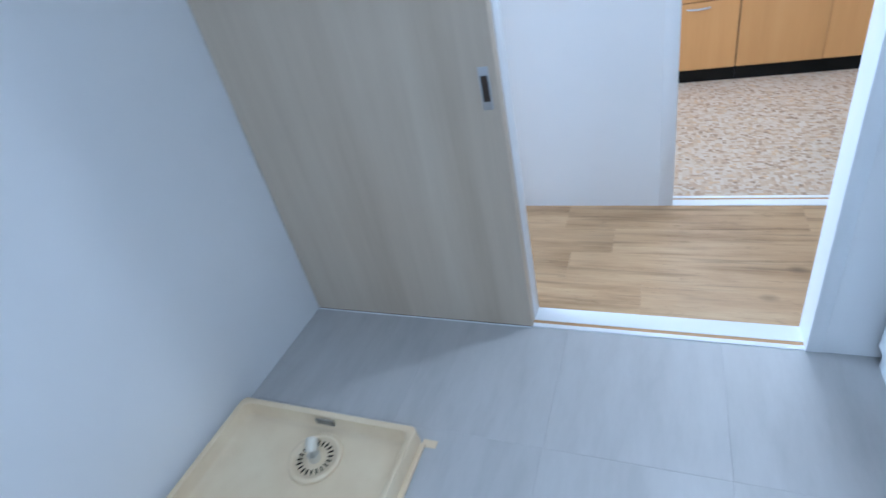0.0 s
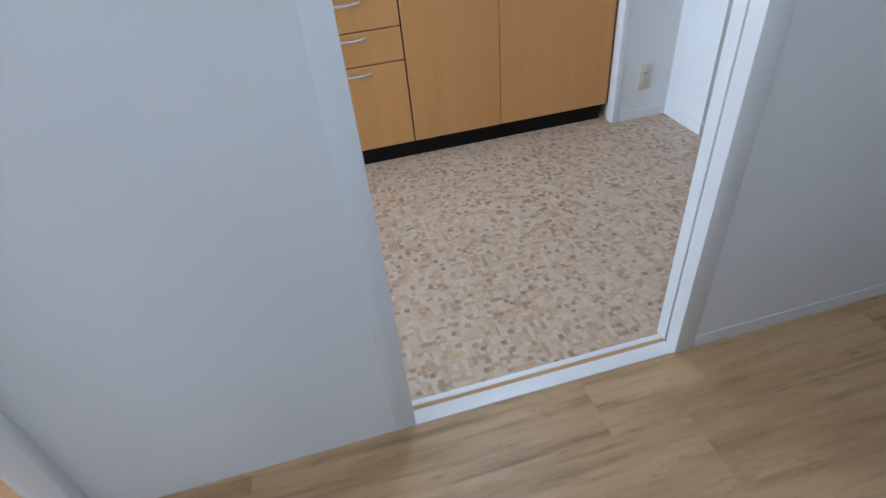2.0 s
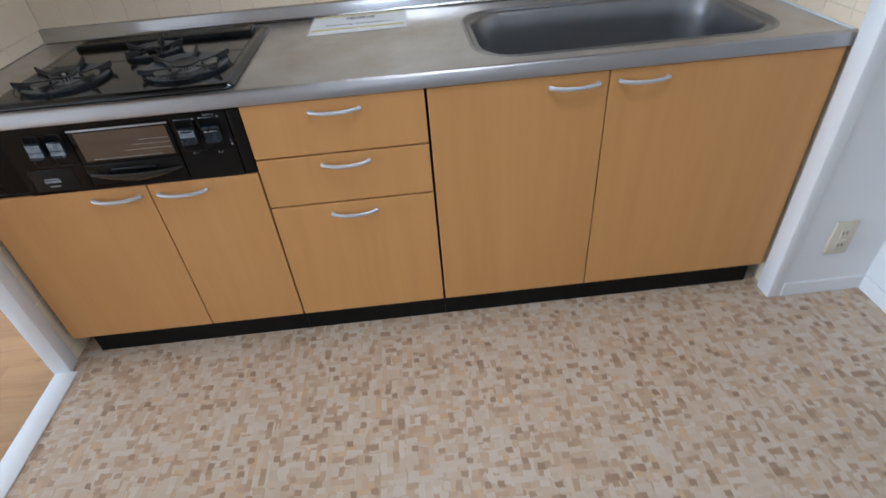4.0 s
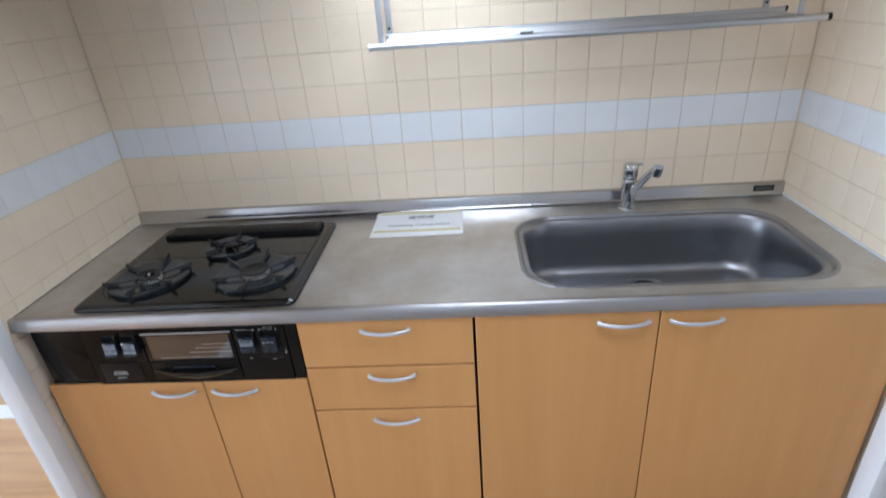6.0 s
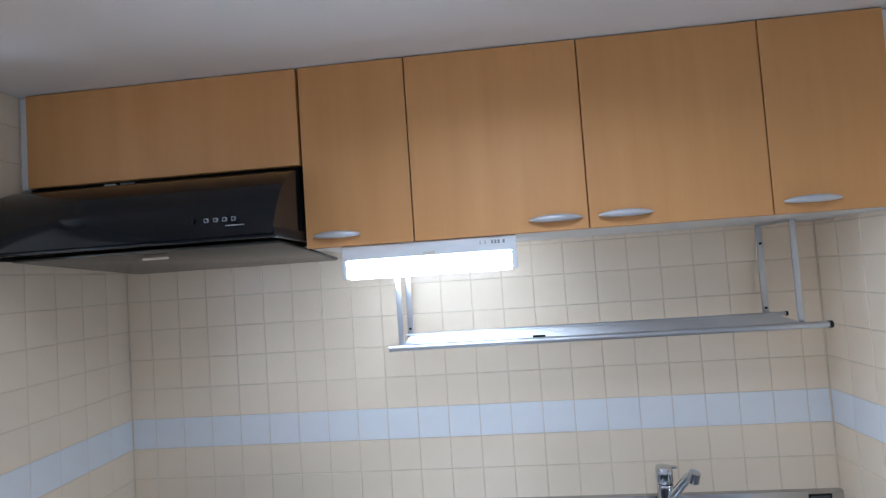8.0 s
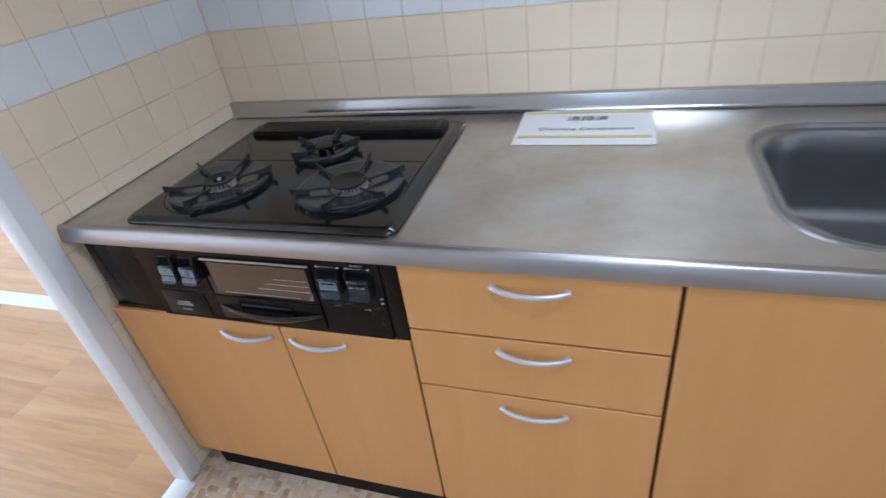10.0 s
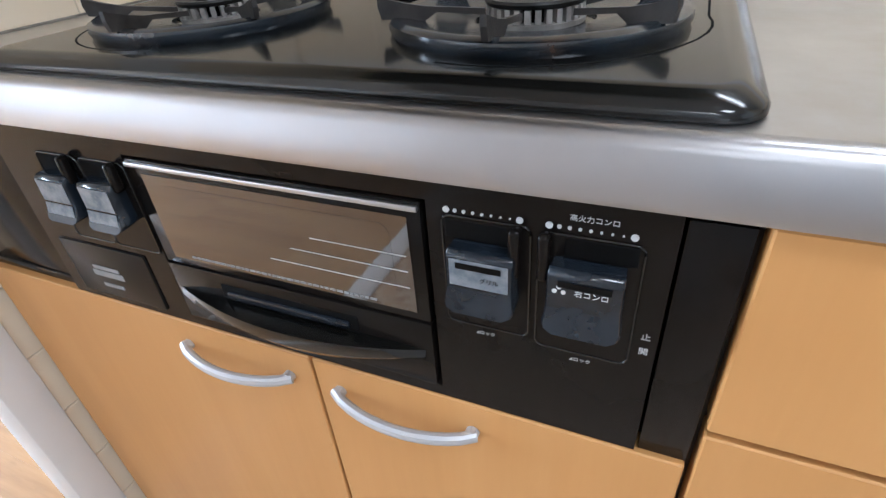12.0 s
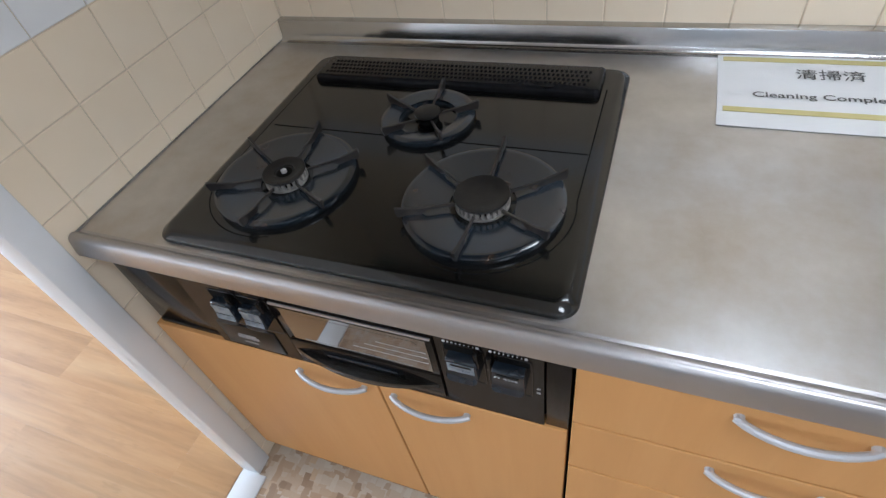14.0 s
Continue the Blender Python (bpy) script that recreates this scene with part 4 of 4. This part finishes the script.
LABEL = mottled("worn_silver_blue_label", (0.24, 0.30, 0.37), (0.58, 0.62, 0.66), 90, (0.14, 0.22), fine=600, relief=0.1)


def tilted(x0, x1, s0, s1, lift=0.0004, flare=False):
    """A thin label on the sloping upper face of a lever; s0, s1: how far down the face it reaches."""
    a, b = Vector((0, KF - 0.0146, 0.7365)), Vector((0, KF - 0.0150, 0.717))
    if flare:
        a, b = b, Vector((0, KF - 0.0175, 0.706))
    bm = bmesh.new()
    n = Vector((0, -1.0, 0.02)) * lift
    p, q = a.lerp(b, s0) + n, a.lerp(b, s1) + n
    vs = [bm.verts.new((x, v.y, v.z)) for x, v in ((x0, p), (x1, p), (x1, q), (x0, q))]
    bm.faces.new(vs)
    bmesh.ops.solidify(bm, geom=bm.faces[:], thickness=-0.0002)
    return bm


part("lever_label", tilted(0.601, 0.636, 0.05, 0.98), LABEL, f1, "silver label")
part("lever_window", tilted(0.605, 0.632, 0.15, 0.36, 0.0008), BLACK, f1)
part("lever_window", tilted(0.663, 0.691, 0.14, 0.34, 0.0006), BLACK, f2)
for f, x in ((f3, 0.254), (f4, 0.305)):
    part("lever_label", tilted(x - 0.0165, x + 0.0165, 0.03, 0.98), LABEL, f, "peeling pale label")
    part("lever_lip", tilted(x - 0.0165, x + 0.0165, 0.1, 0.95, flare=True), LABEL, f, "worn silver lip")
part("battery_lid", boxes((0.196, 0.306, KF - 0.002, KF + 0.001, 0.604, 0.664), bevel=0.001), BLACK, cooker)
for z, w in ((0.636, 0.034), (0.628, 0.040), (0.616, 0.026)):
    part("printed_bar", boxes((0.245 - w / 2, 0.245 + w / 2, KF - 0.0026, KF - 0.0018, z, z + (0.004 if w < 0.04 else 0.0065))), FAINT, cooker)
for x0, x1, big in ((0.595, 0.638, 9), (0.654, 0.697, 9)):
    for k in range(big):
        s = k / (big - 1)
        r = 0.0020 if k in (0, big - 1) else 0.0013 - 0.0009 * s
        part("scale_dot", rod(bmesh.new(), (x0 + s * (x1 - x0), KF - 0.0008, 0.7580), (x0 + s * (x1 - x0), KF + 0.001, 0.7580), r, 10), INK, cooker)


def words(name, text, size, m, material, parent, label="", stretch=1.0, bold=0.0):
    """Flat lettering in the built-in font, as a mesh."""
    cu = bpy.data.curves.new(name, "FONT")
    cu.body, cu.size, cu.align_x, cu.align_y, cu.offset, cu.extrude = text, size, "CENTER", "CENTER", bold, 0.0001
    cu.resolution_u = 3
    tmp = new(name + "_outline", cu)
    me = bpy.data.meshes.new_from_object(tmp.evaluated_get(bpy.context.evaluated_depsgraph_get()))
    bpy.data.objects.remove(tmp)
    bpy.data.curves.remove(cu)
    me.name = name
    me.transform(Matrix.Translation(-root_of(parent)) @ m @ Matrix.Diagonal((stretch, 1, 1, 1)))
    me.materials.clear()
    me.materials.append(material)
    ob = new(name, me)
    ob.parent = parent
    return tagged(ob, label)


def on_front(x, z, y=KF - 0.0008):
    return pose(x, y, z, 90, 0, 0)


words("lettering", "高火力コンロ", 0.0042, on_front(0.677, 0.7645), INK, cooker)
words("lettering", "◢ロック", 0.0036, on_front(0.617, 0.6695), INK, cooker)
words("lettering", "◢ロック", 0.0036, on_front(0.677, 0.6655), INK, cooker)
words("lettering", "止", 0.0055, on_front(0.711, 0.695), INK, cooker)
words("lettering", "開", 0.0055, on_front(0.711, 0.684), INK, cooker)
words("lettering", "右コンロ", 0.0045, Matrix.Translation((0.681, KF - 0.0153, 0.7275)) @ pose(0, 0, 0, 89, 0, 0), INK, f2)
words("lettering", "グリル", 0.0038, Matrix.Translation((0.625, KF - 0.0156, 0.7235)) @ pose(0, 0, 0, 89, 0, 0), BLACK, f1)
for dx, dz in ((0, 0.004), (-0.003, -0.001), (0.003, -0.001)):
    part("burner_mark", rod(bmesh.new(), (0.664 + dx * 0.8, KF - 0.0153, 0.7275 + dz * 0.6), (0.664 + dx * 0.8, KF - 0.013, 0.7275 + dz * 0.6), 0.0013, 10), INK, f2)

# ---- kitchen: cleaning notice ----
PAPER = mottled("white_copy_paper", (0.73, 0.735, 0.74), (0.78, 0.785, 0.79), 5, (0.6, 0.7), spec=0.3, fine=300, relief=0.03)
OLIVE = mottled("olive_yellow_print", (0.56, 0.49, 0.20), (0.63, 0.56, 0.27), 20, (0.6, 0.7))
BLACKINK = mat("black_print", (0.10, 0.10, 0.10), 0.6)
notice = thing("cleaning_notice", (1.025, -0.13, 0.808), "white paper notice with olive bands lying on the worktop", "notice")
bm = bmesh.new()
bmesh.ops.create_grid(bm, x_segments=10, y_segments=6, size=0.5, matrix=Matrix.Translation((1.0245, -0.123, 0.8096)) @ Matrix.Diagonal((0.297, 0.21, 1, 1)))
for v in bm.verts:
    v.co.z += 0.0016 * math.sin(v.co.x * 14) * math.cos(v.co.y * 11) * 0.3
bmesh.ops.solidify(bm, geom=bm.faces[:], thickness=0.0004)
part("sheet", bm, PAPER, notice)
for y in (-0.186, -0.040):
    part("olive_band", boxes((0.884, 1.165, y - 0.006, y + 0.006, 0.8098, 0.8108)), OLIVE, notice)
words("lettering", "清掃済", 0.031, pose(1.030, -0.084, 0.8114), BLACKINK, notice, "black lettering", 1.0)
words("lettering", "Cleaning Completion", 0.0195, pose(1.027, -0.145, 0.8114), BLACKINK, notice, "black lettering", 1.24, 0.00015)

# ---- kitchen: socket ----
sock = thing("wall_socket", (2.394, -0.711, 0.16), "ivory plastic double wall socket", "socket")
part("plate", boxes((2.359, 2.429, -0.718, -0.7105, 0.162, 0.282), bevel=0.003), IVORY, sock)
for z in (0.20, 0.243):
    p = part("insert", boxes((2.381, 2.407, -0.7205, -0.717, z - 0.017, z + 0.017), bevel=0.001), IVORY, sock)
    for dx in (-0.006, 0.006):
        part("slot", boxes((2.394 + dx - 0.0012, 2.394 + dx + 0.0012, -0.7212, -0.7195, z - 0.005, z + 0.005)), DARK, p)

# skirting
def skirting(*rows):
    return solid("baseboard", boxes(*rows, bevel=0.002, seg=1), WALL, "low white vinyl skirting", "skirting", kind="structure")


skirting((2.277, 2.545, -0.717, -0.7105, 0.0, 0.055))
skirting((2.538, 2.5455, -1.012, -0.7105, 0.0, 0.055))
skirting((2.545, 3.21, -1.012, -1.0045, 0.0, 0.055))
skirting((3.203, 3.2105, -2.085, -1.012, 0.0, 0.055))
skirting((1.691, 3.30, -2.170, -2.1665, 0.0, 0.05))

# ---- washroom ----
door = thing("sliding_door", (0.0, -2.955, 0.004), "pale ash-veneer sliding door standing open", "door", kind="")
leaf = part("leaf", boxes((-0.492, 0.408, -2.993, -2.956, 0.004, 2.0), bevel=0.002, seg=1), ASH, door)
pull = part("finger_pull", boxes((0.358, 0.387, -2.9955, -2.992, 0.799, 0.915), bevel=0.001), ALU, door, "recessed metal finger pull")
# dark plate in place of the shade inside the pull
part("recess", boxes((0.363, 0.382, -2.9965, -2.995, 0.822, 0.892), bevel=0.0005), EDGE, pull)

solid("door_rail", boxes((-0.490, 0.405, -2.9985, -2.9935, 0.0, 0.0045), bevel=0.001, seg=1), PAINT, "thin white floor rail under the sliding door", "door rail", kind="structure")
pan = thing("washing_machine_pan", (-0.14, -3.78, 0), "yellowed cream plastic washing machine pan on the floor", "drip pan")
bm = bmesh.new()
rings = []
for inset, z, r in ((0.0, 0.0, 0.02), (0.003, 0.057, 0.02), (0.007, 0.062, 0.022), (0.018, 0.062, 0.022), (0.023, 0.058, 0.024), (0.029, 0.018, 0.026), (0.036, 0.011, 0.03), (0.07, 0.010, 0.04)):
    rings.append([bm.verts.new((x, y, z)) for x, y in round_rect(-0.466 + inset, 0.184 - inset, -4.15 + inset, -3.50 - inset, r, 5)])
for a, b in zip(rings, rings[1:]):
    for k in range(len(a)):
        bm.faces.new((a[k], a[(k + 1) % len(a)], b[(k + 1) % len(b)], b[k]))
bm.faces.new(rings[-1])
part("tray", bm, PAN, pan, smooth=40)
part("flange", boxes((0.183, 0.200, -4.15, -3.52, 0.0, 0.012), bevel=0.004), PAN, pan)
part("glue_smear", boxes((0.186, 0.232, -3.526, -3.500, 0.0, 0.0025), bevel=0.001, seg=1), PAN, pan, "smear of yellowed glue")
part("maker_label", boxes((-0.160, -0.095, -3.5345, -3.530, 0.032, 0.054)), SEAL, pan, "faded grey label")
trap = part("drain_trap", lathe(bmesh.new(), (-0.112, -3.636, 0.010), [(0.084, 0.0), (0.083, 0.009), (0.077, 0.013), (0.069, 0.012), (0.062, 0.006), (0.057, 0.002), (0.0005, 0.002)], 36), PAN, pan, "round cream drain trap")
bm = bmesh.new()
for k in range(20):
    a = radians(18 * k)
    m = Matrix.Translation((-0.112, -3.636, 0.0155)) @ Matrix.Rotation(a, 4, "Z") @ Matrix.LocRotScale((0.048, 0, 0), None, (0.016, 0.0045, 0.002))
    bmesh.ops.create_cube(bm, size=1.0, matrix=m)
tagged(part("drain_slots", bm, DARK, trap), kind="stuff")
bm = bmesh.new()
sweep(bm, [(-0.112, -3.636, 0.012), (-0.112, -3.636, 0.035), (-0.113, -3.632, 0.050), (-0.116, -3.622, 0.060), (-0.120, -3.608, 0.064)], 0.019, 16)
part("elbow", bm, IVORY, pan, "yellowed plastic drain elbow", smooth=50)

van = thing("washstand", (1.64, -3.4, 0), "white washstand with a rounded basin and drawers", "washstand")
part("body", boxes((1.378, 1.95, -3.79, -3.022, 0.0, 0.80), bevel=0.003), PLASTIC, van)
for z0, z1 in ((0.075, 0.705), (0.713, 0.796)):
    d = part("drawer_front", boxes((1.362, 1.3775, -3.788, -3.024, z0, z1), bevel=0.004), PLASTIC, van)
    if z0 < 0.2:
        bm = bmesh.new()
        sweep(bm, [(1.362, -3.125, 0.615), (1.340, -3.125, 0.615), (1.334, -3.133, 0.615), (1.334, -3.33, 0.615), (1.340, -3.338, 0.615), (1.362, -3.338, 0.615)], 0.0055, 8)
        part("handle", bm, CHROME, d, "slim chrome handle")
bm = bmesh.new()
slab(bm, round_rect(1.242, 1.95, -3.80, -2.998, 0.11, 8), 0.803, 0.915, 0.026, 0.02)
for v in bm.verts:
    if v.co.z < 0.82:
        v.co.x = 1.95 - (1.95 - v.co.x) * 0.93
        v.co.y = -3.39 + (v.co.y + 3.39) * 0.93
part("basin", bm, PLASTIC, van, "rounded white basin top", smooth=50)
solid("strike_plate", boxes((0.0, 0.024, -2.2025, -2.1995, 0.875, 0.95), bevel=0.001), BLACK, "small dark strike plate in the door lining", "strike plate", kind="structure")
solid("door_sill_far", boxes((-6.1, -0.75, -0.13, -0.05, -0.04, 0.004), bevel=0.001), PAINT, "white painted sill across the living-room floor", "door sill", kind="structure")

# ---- pieces: wall tiles, planks and floor sheets ----
def tile_mesh(name, w, h, material, axis):
    """A slightly pillowed tile, its face towards -y, +x or -x."""
    bm = bmesh.new()
    g = 0.0009
    d = 0.0065
    box(bm, -w / 2 + g, w / 2 - g, -d, 0.0, -h / 2 + g, h / 2 - g)
    edge = [e for e in bm.edges if all(v.co.y < -d / 2 for v in e.verts)]
    bmesh.ops.bevel(bm, geom=edge, offset=0.0012, segments=1, affect="EDGES")
    turn = {"y": 0, "+x": 90, "-x": -90}[axis]
    bmesh.ops.rotate(bm, cent=(0, 0, 0), matrix=Matrix.Rotation(radians(turn), 3, "Z"), verts=bm.verts)
    return finish(name, bm, material, 0)


def lay(name, me, parent, at, turn=None):
    ob = new(name, me)
    ob.parent = parent
    ob.location = Vector(at) - root_of(parent)
    if turn:
        ob.rotation_euler = turn
    return ob


tile_rng = random.Random(5)
tile_cache = {}


def tile_at(parent, axis, w, h, x, y, z, white):
    key = (axis, round(w, 3), round(h, 3), white)
    if key not in tile_cache:
        tile_cache[key] = tile_mesh("tile", w, h, TILE_WHITE if white else TILE, axis)
    t = [radians(tile_rng.uniform(-0.18, 0.18)) for _ in range(3)]
    lay("tile", tile_cache[key], parent, (x, y, z), t)


COLS = [0.0, 0.083] + [0.083 + 0.1 * k for k in range(1, 22)] + [2.25]
ROWS_BACK = [0.848 + 0.1 * k for k in range(9)]
for a, b in zip(COLS, COLS[1:]):
    for z in ROWS_BACK:
        tile_at(wall_back, "y", b - a, 0.1, (a + b) / 2, 0.0062, z + 0.05, abs(z - 1.048) < 0.01)
for side, axis, x in ((wall_left, "+x", -0.0062), (wall_right, "-x", 2.2562)):
    for k in range(7):
        w = 0.1 if k < 6 else 0.062
        y = -0.1 * k - w / 2
        for r in range(13 if side is wall_left else 10):
            z = 0.848 + 0.1 * r
            if z + 0.1 > C + 0.02:
                continue
            tile_at(side, axis, w, 0.1, x, y, z + 0.05, abs(z - 1.048) < 0.01)
        tile_at(side, axis, w, 0.1, x, y, 0.798, False)
    if side is wall_left:
        for r in range(1, 9):
            z = 0.748 - 0.1 * r
            for w, y in ((0.062, -0.631), (0.1, -0.55)):
                tile_at(side, axis, w, min(0.1, z + 0.1 - 0.002), x, y, max(z, 0.001) + min(0.1, z + 0.1) / 2 if z < 0 else z + 0.05, False)


def planks(parent, material, x0, x1, y0, y1, width, length, seed, top=0.0):
    """Boards that run along x, in staggered rows."""
    rng = random.Random(seed)
    made = {}
    y = y0
    while y < y1 - 0.01:
        w = min(width, y1 - y)
        x = x0 - rng.uniform(0, length)
        while x < x1 - 0.005:
            a, b = max(x, x0), min(x + length, x1)
            if b - a > 0.02:
                key = (round(b - a, 3), round(w, 3))
                if key not in made:
                    bm = boxes((-(b - a) / 2 + 0.00005, (b - a) / 2 - 0.00005, -w / 2 + 0.00005, w / 2 - 0.00005, -0.006, 0.0))
                    edge = [e for e in bm.edges if all(v.co.z > -0.001 for v in e.verts)]
                    bmesh.ops.bevel(bm, geom=edge, offset=0.00015, segments=1, affect="EDGES")
                    made[key] = finish("plank", bm, material, 0)
                lay("plank", made[key], parent, ((a + b) / 2, y + w / 2, top))
            x += length
        y += w


planks(floor_hall, HALL_WOOD, 0.060, 3.30, -2.890, -2.167, 0.178, 0.91, 3)
planks(floor_living, LIVING_WOOD, -6.2, -0.605, -4.6, -2.890, 0.15, 0.91, 4)
planks(floor_living, LIVING_WOOD, -6.2, -0.019, -2.890, -2.140, 0.15, 0.91, 6)
planks(floor_living, LIVING_WOOD, -6.2, -0.045, -2.140, 1.7, 0.15, 0.91, 7)
made = {}
xs = [-0.494, 0.065, 0.53, 0.995, 1.46, 1.95]
ys = [-2.990, -3.46, -3.925, -4.39, -4.855, -5.3]
for xa, xb in zip(xs, xs[1:]):
    for ya, yb in zip(ys, ys[1:]):
        key = (round(xb - xa, 3), round(ya - yb, 3))
        if key not in made:
            w, h = xb - xa, ya - yb
            bm = boxes((-w / 2 + 0.0002, w / 2 - 0.0002, -h / 2 + 0.0002, h / 2 - 0.0002, -0.004, 0.0))
            edge = [e for e in bm.edges if all(v.co.z > -0.001 for v in e.verts)]
            bmesh.ops.bevel(bm, geom=edge, offset=0.0003, segments=1, affect="EDGES")
            made[key] = finish("floor_tile", bm, GREY_TILE, 0)
        lay("floor_tile", made[key], floor_washroom, ((xa + xb) / 2, (ya + yb) / 2, 0.0))
